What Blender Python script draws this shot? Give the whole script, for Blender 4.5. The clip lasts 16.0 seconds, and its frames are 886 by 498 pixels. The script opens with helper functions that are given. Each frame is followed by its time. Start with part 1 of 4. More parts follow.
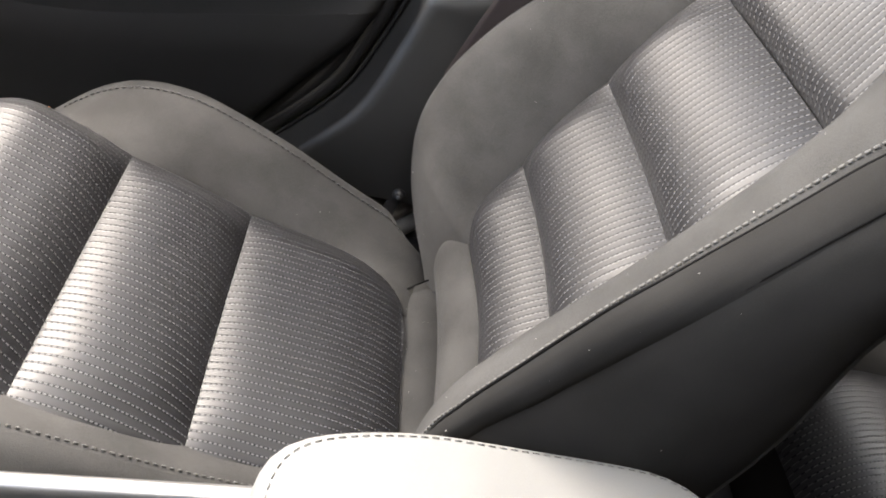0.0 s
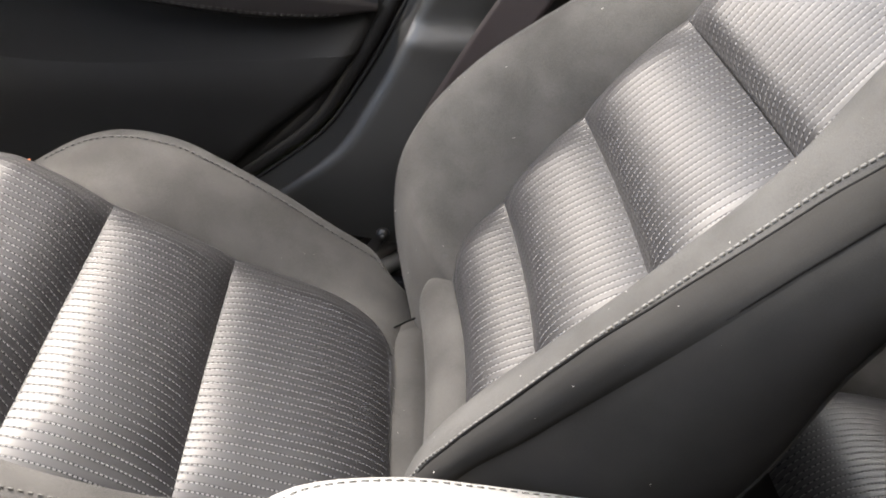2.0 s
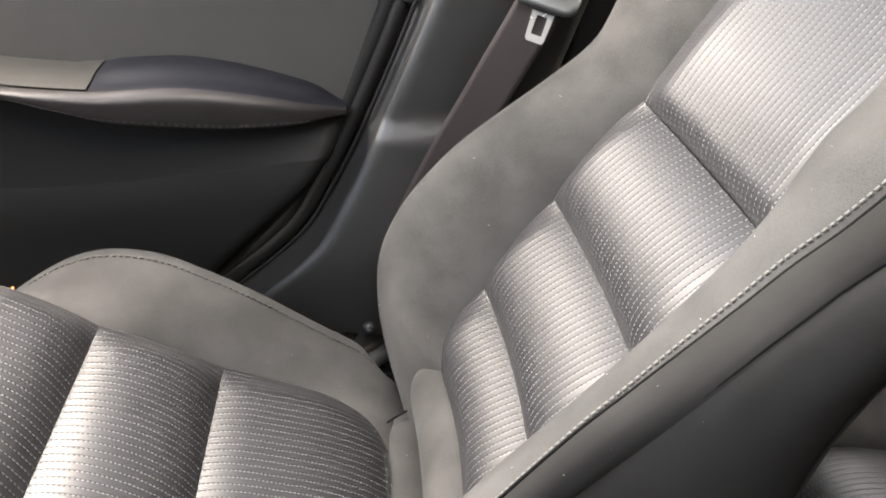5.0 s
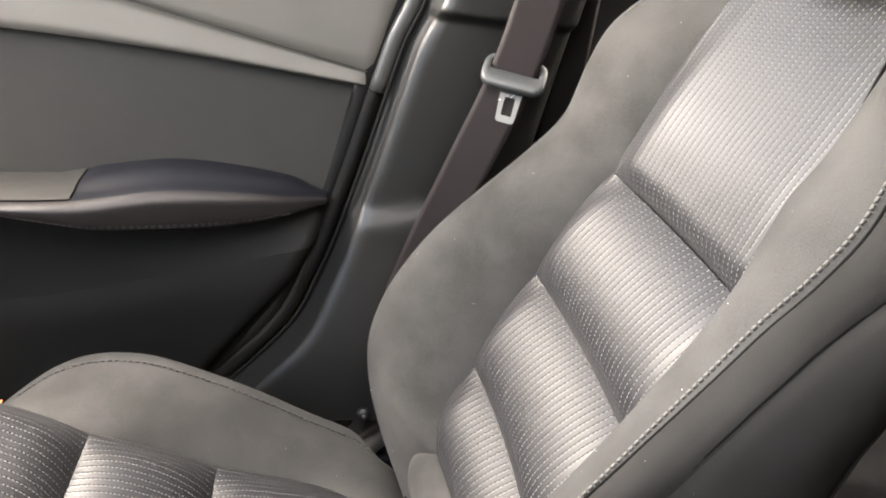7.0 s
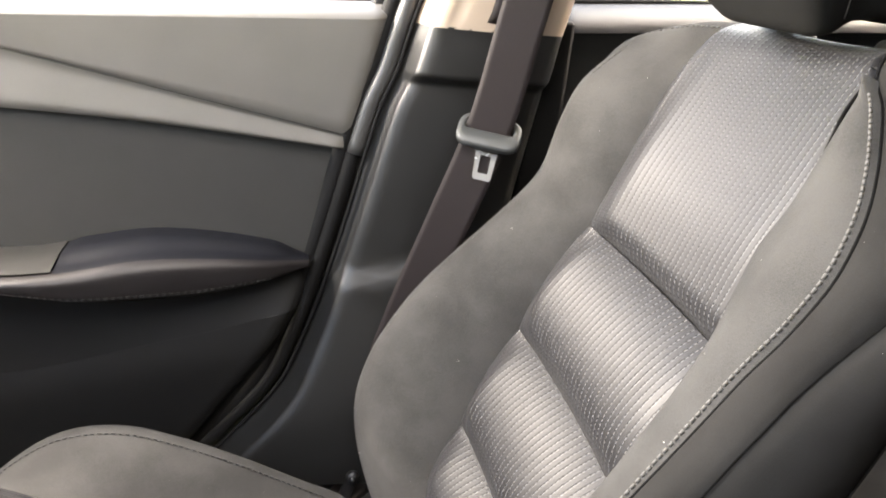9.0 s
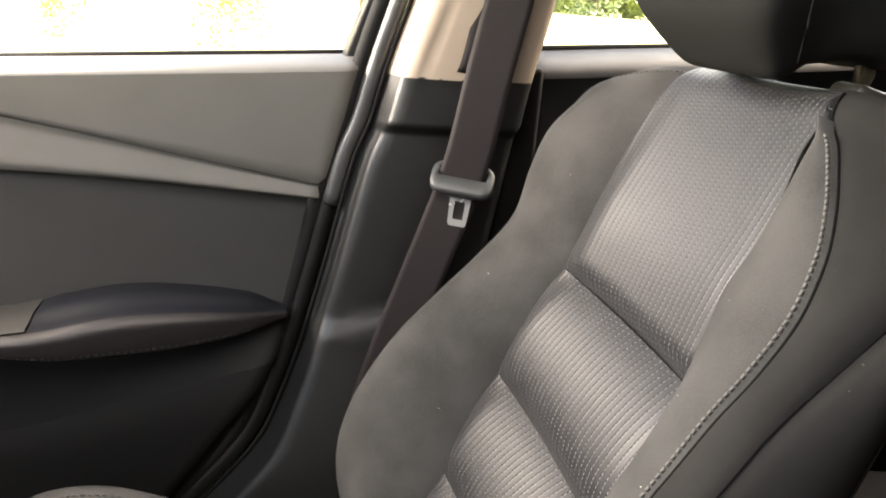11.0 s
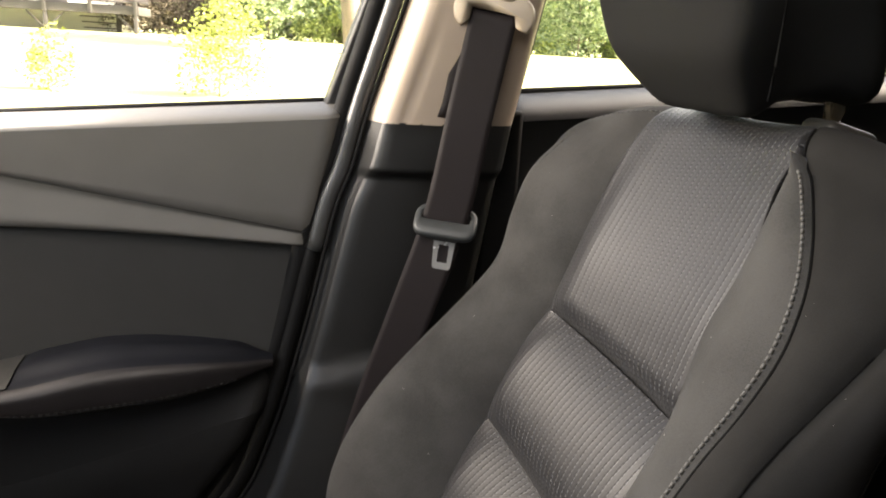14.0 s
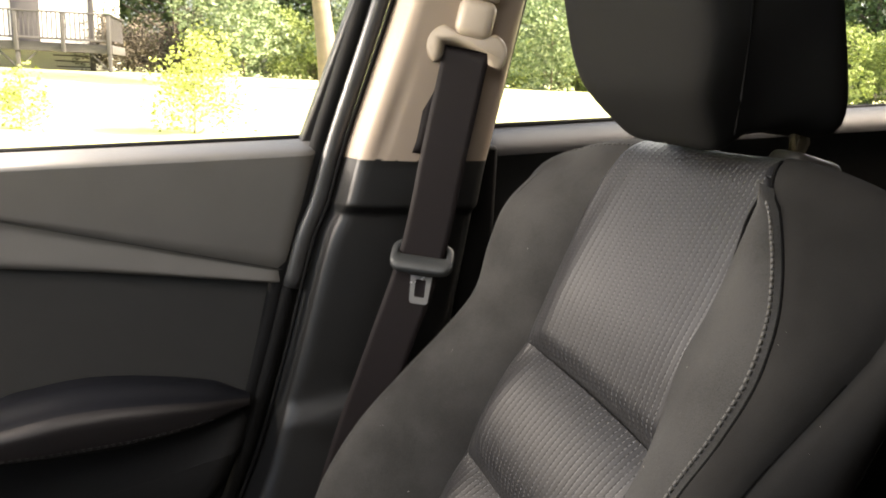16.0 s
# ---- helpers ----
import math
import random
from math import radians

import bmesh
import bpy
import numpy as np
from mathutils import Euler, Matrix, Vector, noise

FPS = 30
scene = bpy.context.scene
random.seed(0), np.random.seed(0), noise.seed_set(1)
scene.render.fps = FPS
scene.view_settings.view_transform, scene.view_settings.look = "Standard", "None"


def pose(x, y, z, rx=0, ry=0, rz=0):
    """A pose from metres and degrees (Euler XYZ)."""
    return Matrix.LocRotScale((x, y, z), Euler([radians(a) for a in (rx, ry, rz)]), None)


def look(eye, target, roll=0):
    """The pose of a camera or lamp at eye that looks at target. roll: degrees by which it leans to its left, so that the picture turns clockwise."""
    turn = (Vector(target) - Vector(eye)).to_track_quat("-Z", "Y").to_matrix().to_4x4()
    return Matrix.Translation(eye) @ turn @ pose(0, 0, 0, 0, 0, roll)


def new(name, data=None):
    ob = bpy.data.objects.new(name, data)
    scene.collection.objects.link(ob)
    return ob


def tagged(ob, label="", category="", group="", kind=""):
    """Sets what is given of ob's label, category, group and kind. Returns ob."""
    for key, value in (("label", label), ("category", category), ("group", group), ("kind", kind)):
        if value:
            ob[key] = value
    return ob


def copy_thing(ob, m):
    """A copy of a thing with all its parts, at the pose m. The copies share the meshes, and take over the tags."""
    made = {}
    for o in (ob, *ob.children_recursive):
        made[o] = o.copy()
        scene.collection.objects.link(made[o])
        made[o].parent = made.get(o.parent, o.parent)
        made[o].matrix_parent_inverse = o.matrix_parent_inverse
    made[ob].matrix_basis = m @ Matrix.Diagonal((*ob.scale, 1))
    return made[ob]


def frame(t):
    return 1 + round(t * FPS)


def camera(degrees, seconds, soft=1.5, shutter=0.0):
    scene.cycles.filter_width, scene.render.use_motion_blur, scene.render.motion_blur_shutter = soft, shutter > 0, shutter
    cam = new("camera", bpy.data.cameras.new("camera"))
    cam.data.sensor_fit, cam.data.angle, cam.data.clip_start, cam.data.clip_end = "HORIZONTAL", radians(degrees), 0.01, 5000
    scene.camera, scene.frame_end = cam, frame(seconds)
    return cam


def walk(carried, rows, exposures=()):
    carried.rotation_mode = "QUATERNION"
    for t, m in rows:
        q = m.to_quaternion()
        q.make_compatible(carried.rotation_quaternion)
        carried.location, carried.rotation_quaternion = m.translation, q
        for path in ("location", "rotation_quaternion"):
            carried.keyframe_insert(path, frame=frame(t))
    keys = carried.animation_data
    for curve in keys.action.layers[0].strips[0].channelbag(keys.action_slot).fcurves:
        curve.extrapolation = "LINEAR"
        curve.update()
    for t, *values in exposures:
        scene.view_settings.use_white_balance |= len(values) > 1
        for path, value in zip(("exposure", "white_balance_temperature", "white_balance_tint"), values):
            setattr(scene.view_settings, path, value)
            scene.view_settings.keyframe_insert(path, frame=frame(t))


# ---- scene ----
cam = camera(58.72, 16.0, soft=1.9)
PATH = [
    (0.0, -0.0368, 0.0136, 1.0932, -13.436, -37.920, 20.307),
    (0.5, -0.0350, 0.0140, 1.0942, -13.305, -37.331, 19.782),
    (1.0, -0.0345, 0.0143, 1.0957, -13.262, -36.770, 19.252),
    (1.5, -0.0335, 0.0147, 1.0973, -13.252, -36.126, 18.759),
    (2.0, -0.0328, 0.0149, 1.0991, -13.343, -35.407, 18.211),
    (2.5, -0.0320, 0.0148, 1.1009, -13.233, -34.721, 17.603),
    (3.0, -0.0309, 0.0157, 1.1038, -13.311, -33.952, 16.827),
    (3.5, -0.0304, 0.0153, 1.1058, -13.273, -33.115, 16.125),
    (4.0, -0.0301, 0.0142, 1.1090, -13.074, -32.179, 15.196),
    (6.5, -0.0225, 0.0102, 1.1288, -11.643, -25.763, 9.114),
    (7.0, -0.0196, 0.0094, 1.1313, -11.686, -24.604, 8.305),
    (7.5, -0.0177, 0.0078, 1.1345, -11.839, -23.441, 7.619),
    (8.0, -0.0162, 0.0071, 1.1374, -11.905, -22.447, 7.019),
    (8.5, -0.0148, 0.0064, 1.1389, -11.974, -21.513, 6.545),
    (9.0, -0.0132, 0.0058, 1.1386, -12.025, -20.659, 6.189),
    (11.5, -0.0045, 0.0029, 1.1465, -13.077, -16.935, 4.391),
    (12.0, -0.0044, 0.0027, 1.1471, -13.231, -16.423, 4.187),
    (12.5, -0.0034, 0.0017, 1.1472, -13.254, -15.920, 3.960),
    (13.0, -0.0017, 0.0022, 1.1473, -13.254, -15.424, 3.677),
    (13.5, -0.0010, 0.0020, 1.1481, -13.301, -15.022, 3.399),
    (14.0, -0.0006, 0.0020, 1.1480, -13.458, -14.520, 3.243),
    (14.5, -0.0002, 0.0024, 1.1482, -13.826, -14.005, 3.183),
    (15.0, 0.0007, 0.0011, 1.1494, -14.228, -13.409, 2.982),
    (15.5, 0.0002, -0.0002, 1.1502, -14.668, -12.736, 2.793),
    (16.0, 0.0000, 0.0000, 1.1500, -14.979, -12.031, 2.608),
]


def eye_pose(x, y, z, yaw, pitch, roll):
    """A camera at x, y, z that turns to the left by yaw, looks up by pitch and leans by roll."""
    return pose(x, y, z, 0, 0, yaw) @ pose(0, 0, 0, 90 + pitch) @ pose(0, 0, 0, 0, 0, roll)


walk(cam, [(row[0], eye_pose(*row[1:])) for row in PATH],
     exposures=[(t, e, k, 13) for t, e, k in ((0.0, 4.18, 7420), (2.0, 4.48, 7430), (4.0, 4.68, 7450), (7.0, 4.57, 7650), (9.0, 4.46, 7680), (11.5, 3.72, 8000), (12.5, 3.48, 7900), (16.0, 2.84, 7900))])

# ---- light ----
world = bpy.data.worlds.new("sky")
scene.world = world
world.use_nodes = True
wn = world.node_tree.nodes
sky = wn.new("ShaderNodeTexSky")
sky.sky_type = "NISHITA"
sky.sun_disc = False
sky.sun_elevation = radians(43)
sky.sun_rotation = radians(106)
sky.air_density, sky.dust_density, sky.ozone_density = 0.7, 5.0, 0.4
world.node_tree.links.new(sky.outputs[0], wn["Background"].inputs[0])
wn["Background"].inputs[1].default_value = 0.15


def lamp(name, kind, energy, m, **settings):
    data = bpy.data.lights.new(name, kind)
    data.energy = energy
    ob = new(name, data)
    ob.matrix_world = m
    return ob


sun = lamp("sun", "SUN", 4.5, look((7.2, -2.0, 7.0), (0, 0, 0)))
sun.data.angle = radians(4.0)
sun.data.color = (1.0, 0.95, 0.87)
# daylight that comes in by the upper part of the passenger's window
window_light = lamp("side_window_daylight", "AREA", 3.7, look((-0.58, 0.925, 1.290), (-0.21, 0.415, 0.70)))
window_light.data.shape, window_light.data.size, window_light.data.size_y = "RECTANGLE", 0.58, 0.13
window_light.data.color = (1.0, 0.975, 0.955)
# daylight that comes in by the upper part of the rear door's window
rear_light = lamp("rear_window_daylight", "AREA", 0.4, look((0.70, 0.985, 1.360), (0.66, 0.50, 0.80)))
rear_light.data.shape, rear_light.data.size, rear_light.data.size_y = "RECTANGLE", 0.70, 0.13
rear_light.data.color = (0.97, 0.985, 1.0)
# added fill over the middle of the front seats; its roof window is assumed
roof_light = lamp("overhead_fill", "AREA", 0.80, pose(-0.12, 0.20, 1.458))
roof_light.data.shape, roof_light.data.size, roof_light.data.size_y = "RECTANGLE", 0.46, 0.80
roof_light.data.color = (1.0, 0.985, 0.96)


# ---- materials ----
def material(name, color, rough=0.6, metal=0.0, spread=0.10, scale=40.0, fine=900.0, bump=0.12, depth=0.0006,
             sheen=0.0, spec=0.5, coat=0.0, tight=0.25):
    """A surface with two scales of unevenness: blotches of the given scale and a fine grain."""
    m = bpy.data.materials.new(name)
    m.use_nodes = True
    nt = m.node_tree
    bs = nt.nodes["Principled BSDF"]
    tc = nt.nodes.new("ShaderNodeTexCoord")
    big = nt.nodes.new("ShaderNodeTexNoise")
    big.inputs["Scale"].default_value, big.inputs["Detail"].default_value = scale, 4.0
    small = nt.nodes.new("ShaderNodeTexNoise")
    small.inputs["Scale"].default_value, small.inputs["Detail"].default_value = fine, 2.0
    for t in (big, small):
        nt.links.new(tc.outputs["Object"], t.inputs["Vector"])
    ramp = nt.nodes.new("ShaderNodeValToRGB")
    ramp.color_ramp.elements[0].position, ramp.color_ramp.elements[1].position = 0.5 - tight, 0.5 + tight
    ramp.color_ramp.elements[0].color = (*[c * (1 - spread) for c in color], 1)
    ramp.color_ramp.elements[1].color = (*[min(1, c * (1 + spread)) for c in color], 1)
    mix = nt.nodes.new("ShaderNodeMath")
    mix.operation = "MULTIPLY_ADD"
    nt.links.new(small.outputs[0], mix.inputs[0])
    mix.inputs[1].default_value = 0.45
    add = nt.nodes.new("ShaderNodeMath")
    add.operation = "MULTIPLY"
    add.inputs[1].default_value = 0.55
    nt.links.new(big.outputs[0], add.inputs[0])
    nt.links.new(add.outputs[0], mix.inputs[2])
    nt.links.new(mix.outputs[0], ramp.inputs[0])
    nt.links.new(ramp.outputs[0], bs.inputs["Base Color"])
    rr = nt.nodes.new("ShaderNodeMapRange")
    rr.inputs["To Min"].default_value, rr.inputs["To Max"].default_value = rough - 0.07, min(1.0, rough + 0.07)
    nt.links.new(big.outputs[0], rr.inputs[0])
    nt.links.new(rr.outputs[0], bs.inputs["Roughness"])
    bp = nt.nodes.new("ShaderNodeBump")
    bp.inputs["Strength"].default_value, bp.inputs["Distance"].default_value = bump, depth
    nt.links.new(small.outputs[0], bp.inputs["Height"])
    nt.links.new(bp.outputs[0], bs.inputs["Normal"])
    bs.inputs["Metallic"].default_value = metal
    bs.inputs["Sheen Weight"].default_value = sheen
    bs.inputs["Sheen Roughness"].default_value = 0.45
    bs.inputs["Specular IOR Level"].default_value = spec
    bs.inputs["Coat Weight"].default_value = coat
    return m


def ribbed_cloth(name, base, groove, thread, pitch=0.0078, dash=0.0036):
    """Upholstery with fine ribs along the seat and a row of pale woven dashes in every groove. Its map is in metres."""
    m = material(name, base, 0.48, spread=0.16, scale=60, fine=1500, bump=0.1, spec=0.6, sheen=0.0)
    nt = m.node_tree
    bs = nt.nodes["Principled BSDF"]

    def math_node(op, a, b=None, c=None):
        k = nt.nodes.new("ShaderNodeMath")
        k.operation = op
        for i, v in enumerate((a, b, c)):
            if v is None:
                continue
            if isinstance(v, (int, float)):
                k.inputs[i].default_value = v
            else:
                nt.links.new(v, k.inputs[i])
        return k.outputs[0]

    uv = nt.nodes.new("ShaderNodeUVMap")
    sep = nt.nodes.new("ShaderNodeSeparateXYZ")
    nt.links.new(uv.outputs[0], sep.inputs[0])
    across = math_node("MULTIPLY", sep.outputs[0], 1 / pitch)
    row = math_node("FLOOR", across)
    place = math_node("SUBTRACT", math_node("FRACT", across), 0.5)
    off = math_node("ABSOLUTE", place)                       # 0 in the groove, 0.5 on the rib
    line = math_node("SUBTRACT", 1.0, math_node("SMOOTH_MIN", 1.0, math_node("MULTIPLY", off, 6.0), 0.2))
    line = math_node("MAXIMUM", line, 0.0)
    along = math_node("MULTIPLY_ADD", sep.outputs[1], 1 / dash, math_node("MULTIPLY", row, 0.37))
    beat = math_node("LESS_THAN", math_node("FRACT", along), 0.62)
    stitch = math_node("MULTIPLY", math_node("GREATER_THAN", line, 0.55), beat)
    old = bs.inputs["Base Color"].links[0].from_socket
    a = nt.nodes.new("ShaderNodeMix")
    a.data_type = "RGBA"
    nt.links.new(line, a.inputs[0])
    nt.links.new(old, a.inputs[6])
    a.inputs[7].default_value = (*groove, 1)
    b = nt.nodes.new("ShaderNodeMix")
    b.data_type = "RGBA"
    nt.links.new(stitch, b.inputs[0])
    nt.links.new(a.outputs[2], b.inputs[6])
    b.inputs[7].default_value = (*thread, 1)
    nt.links.new(b.outputs[2], bs.inputs["Base Color"])
    matt = math_node("SUBTRACT", 1.0, math_node("MULTIPLY", line, 0.92))
    nt.links.new(math_node("MULTIPLY", matt, 0.44), bs.inputs["Specular IOR Level"])
    height = math_node("ADD", math_node("MULTIPLY", line, -1.0), math_node("MULTIPLY", stitch, 0.25))
    bp = nt.nodes.new("ShaderNodeBump")
    bp.inputs["Strength"].default_value, bp.inputs["Distance"].default_value = 0.28, 0.0012
    nt.links.new(height, bp.inputs["Height"])
    nt.links.new(bs.inputs["Normal"].links[0].from_socket, bp.inputs["Normal"])
    nt.links.new(bp.outputs[0], bs.inputs["Normal"])
    return m


CLOTH_RIB = ribbed_cloth("ribbed_seat_cloth", (0.0078, 0.0078, 0.0088), (0.0036, 0.0042, 0.0050), (0.086, 0.086, 0.087))
CLOTH = material("brushed_seat_cloth", (0.0325, 0.0318, 0.0304), 0.9, spread=0.36, scale=15, fine=1500, bump=0.5, sheen=0.04, spec=0.08, tight=0.12)
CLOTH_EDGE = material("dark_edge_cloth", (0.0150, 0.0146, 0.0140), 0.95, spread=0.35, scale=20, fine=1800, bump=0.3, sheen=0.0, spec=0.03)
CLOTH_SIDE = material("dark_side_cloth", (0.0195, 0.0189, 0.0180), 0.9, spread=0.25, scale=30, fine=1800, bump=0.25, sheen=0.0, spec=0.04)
CLOTH_HEAD = material("headrest_cloth", (0.0105, 0.0105, 0.0102), 0.88, spread=0.12, scale=30, fine=1600, bump=0.2, sheen=0.0, spec=0.06)
THREAD = material("pale_sewing_thread", (0.060, 0.058, 0.054), 0.8, spread=0.2, scale=300)
THREAD_GREY = material("grey_sewing_thread", (0.105, 0.103, 0.097), 0.8, spread=0.2, scale=300)
THREAD_DARK = material("dark_sewing_thread", (0.032, 0.031, 0.030), 0.8, spread=0.2, scale=300)
# sky glare on the armrest is put into this pale base colour
LEATHER = material("glare_paled_leather", (0.150, 0.149, 0.141), 0.5, spread=0.07, scale=35, fine=1100, bump=0.25, spec=0.45)
VINYL = material("black_soft_vinyl", (0.0055, 0.0055, 0.0053), 0.6, spread=0.12, scale=30, fine=1300, bump=0.3, spec=0.2)
LEDGE = material("dark_blue_grey_sill_vinyl", (0.010, 0.0108, 0.013), 0.50, spread=0.1, scale=26, fine=1300, bump=0.2, spec=0.4)
VINYL_GREY = material("dark_grey_door_vinyl", (0.092, 0.087, 0.078), 0.48, spread=0.10, scale=26, fine=1300, bump=0.3, spec=0.6)
DOOR_CLOTH = material("door_insert_cloth", (0.026, 0.0257, 0.024), 0.85, spread=0.12, scale=30, fine=1500, bump=0.25, sheen=0.03, spec=0.2)
ARM_LEATHER = material("door_armrest_leather", (0.010, 0.0088, 0.0090), 0.45, spread=0.10, scale=30, fine=1000, bump=0.2, spec=0.22)
PLASTIC = material("black_moulded_plastic", (0.010, 0.010, 0.0105), 0.46, spread=0.15, scale=40, fine=1500, bump=0.3, spec=0.4)
PILLAR_BLACK = material("black_pillar_plastic", (0.0095, 0.0095, 0.0091), 0.42, spread=0.12, scale=30, fine=1500, bump=0.25, spec=0.5)
PLASTIC_GLOSS = material("smooth_black_plastic", (0.006, 0.0065, 0.0085), 0.5, spread=0.12, scale=30, fine=900, bump=0.05, spec=0.10)
RUBBER = material("black_door_rubber", (0.005, 0.005, 0.005), 0.7, spread=0.15, scale=60, fine=900, bump=0.1, spec=0.12)
# paler copy of the seal rubber with the light on it painted in
RUBBER_LIT = material("lit_flange_rubber", (0.038, 0.038, 0.037), 0.36, spread=0.1, scale=60, fine=900, bump=0.1)
BEIGE = material("beige_pillar_plastic", (0.36, 0.285, 0.222), 0.55, spread=0.05, scale=25, fine=1400, bump=0.2, spec=0.4)
CREAM = material("cream_belt_plastic", (0.42, 0.35, 0.275), 0.45, spread=0.05, scale=40, fine=900, bump=0.05, spec=0.5)
WEBBING = material("brown_black_belt_webbing", (0.0115, 0.0085, 0.0085), 0.6, spread=0.15, scale=90, fine=1800, bump=0.4, spec=0.18)
GREY_PLASTIC = material("grey_slider_plastic", (0.026, 0.0285, 0.0285), 0.5, spread=0.08, scale=60, fine=900, bump=0.08)
STEEL = material("brushed_steel", (0.50, 0.50, 0.49), 0.26, metal=0.7, spread=0.08, scale=80, fine=1500, bump=0.06)
BRASSY = material("warm_polished_steel", (0.52, 0.42, 0.28), 0.2, metal=0.9, spread=0.06, scale=80, fine=1500, bump=0.03)
SILVER = material("silver_trim", (0.25, 0.25, 0.245), 0.40, metal=0.85, spread=0.05, scale=60, fine=1200, bump=0.05)
TRIM_GREY = material("satin_grey_trim", (0.019, 0.0185, 0.017), 0.42, spread=0.08, scale=60, fine=1200, bump=0.05)
GUIDE = material("dark_guide_plastic", (0.040, 0.036, 0.031), 0.5, spread=0.1, scale=50, fine=1300, bump=0.2)
ORANGE = material("orange_tag_cloth", (0.75, 0.20, 0.06), 0.7, spread=0.08, scale=80)
CARPET = material("black_carpet", (0.020, 0.020, 0.021), 0.95, spread=0.3, scale=120, fine=2500, bump=0.8, depth=0.002)
# headliner colour held dark to keep bounced light down
HEADLINER = material("darkened_headliner", (0.05, 0.05, 0.05), 0.95, spread=0.05, scale=40, fine=1500, bump=0.3)
# near-black colour for thin tubes that paint the shade inside the seams
SEAM_SHADE = material("painted_seam_shade", (0.004, 0.004, 0.004), 0.95, spread=0.1, scale=60, spec=0.05)
DUST = material("pale_lint", (0.40, 0.39, 0.36), 0.9)
LAWN = material("lawn", (0.42, 0.44, 0.22), 0.95, spread=0.35, scale=0.9, fine=22.0, bump=0.6, depth=0.05)
GRASS = material("grass_blades", (0.28, 0.36, 0.09), 0.8, spread=0.3, scale=1.5, fine=15.0)
BARK = material("bark", (0.19, 0.15, 0.125), 0.9, spread=0.3, scale=6, fine=40, bump=0.8, depth=0.02)
DECK_WOOD = material("weathered_deck_boards", (0.062, 0.057, 0.062), 0.8, spread=0.2, scale=4, fine=60, bump=0.3, depth=0.004)
SIDING = material("white_house_siding", (0.78, 0.77, 0.73), 0.6, spread=0.05, scale=2, fine=40)
SLATE = material("grey_roof_shingle", (0.12, 0.12, 0.12), 0.9, spread=0.2, scale=5, fine=50)


def leaf_material(name, dark, light):
    m = material(name, light, 0.9, spread=0.1, scale=3, spec=0.08)
    nt = m.node_tree
    bs = nt.nodes["Principled BSDF"]
    geo = nt.nodes.new("ShaderNodeNewGeometry")
    ramp = nt.nodes.new("ShaderNodeValToRGB")
    ramp.color_ramp.elements[0].color, ramp.color_ramp.elements[1].color = (*dark, 1), (*light, 1)
    nt.links.new(geo.outputs["Random Per Island"], ramp.inputs[0])
    nt.links.new(ramp.outputs[0], bs.inputs["Base Color"])
    bs.inputs["Subsurface Weight"].default_value = 0.0
    return m


LEAF = leaf_material("tree_leaves", (0.08, 0.12, 0.055), (0.18, 0.24, 0.11))
LEAF_PALE = leaf_material("pale_leaves", (0.17, 0.22, 0.075), (0.36, 0.42, 0.17))
LEAF_YOUNG = leaf_material("young_leaves", (0.20, 0.24, 0.06), (0.42, 0.46, 0.17))
LEAF_GREY = leaf_material("grey_green_leaves", (0.10, 0.15, 0.08), (0.32, 0.38, 0.24))
LEAF_RED = leaf_material("dull_brown_leaves", (0.045, 0.042, 0.034), (0.12, 0.10, 0.085))


def glass_material():
    """A thin clear pane: what lies behind shows through, with a faint mirror on its face."""
    m = bpy.data.materials.new("window_glass")
    m.use_nodes = True
    nt = m.node_tree
    clear = nt.nodes.new("ShaderNodeBsdfTransparent")
    clear.inputs[0].default_value = (0.95, 0.97, 0.95, 1)
    shine = nt.nodes.new("ShaderNodeBsdfGlossy")
    shine.inputs["Roughness"].default_value = 0.02
    mix = nt.nodes.new("ShaderNodeMixShader")
    mix.inputs[0].default_value = 0.04
    nt.links.new(clear.outputs[0], mix.inputs[1])
    nt.links.new(shine.outputs[0], mix.inputs[2])
    nt.links.new(mix.outputs[0], nt.nodes["Material Output"].inputs[0])
    return m


GLASS = glass_material()


# ---- building helpers ----
def curve(*pairs):
    """A smooth line through a few (at, value) pairs, flat beyond its ends."""
    xs, ys = [p[0] for p in pairs], [p[1] for p in pairs]
    if xs[0] > xs[-1]:
        xs, ys = xs[::-1], ys[::-1]
    n = len(xs)
    slopes = [0.0] * n
    for i in range(n):
        if i in (0, n - 1):
            j = min(i, n - 2)
            slopes[i] = (ys[j + 1] - ys[j]) / (xs[j + 1] - xs[j])
        else:
            slopes[i] = (ys[i + 1] - ys[i - 1]) / (xs[i + 1] - xs[i - 1])

    def f(x):
        if x <= xs[0]:
            return ys[0]
        if x >= xs[-1]:
            return ys[-1]
        i = max(k for k in range(n - 1) if xs[k] <= x)
        h = xs[i + 1] - xs[i]
        t = (x - xs[i]) / h
        return ((2 * t**3 - 3 * t**2 + 1) * ys[i] + (t**3 - 2 * t**2 + t) * h * slopes[i]
                + (3 * t**2 - 2 * t**3) * ys[i + 1] + (t**3 - t**2) * h * slopes[i + 1])
    return f


def smooth(a, b, x):
    t = min(1.0, max(0.0, (x - a) / (b - a)))
    return t * t * (3 - 2 * t)


def steps(a, b, n):
    return [a + (b - a) * i / (n - 1) for i in range(n)]


def thing(name, label, category, group="", kind="", at=(0, 0, 0)):
    ob = new(name)
    ob.location = at
    ob.empty_display_size = 0.05
    return tagged(ob, label, category, group, kind)


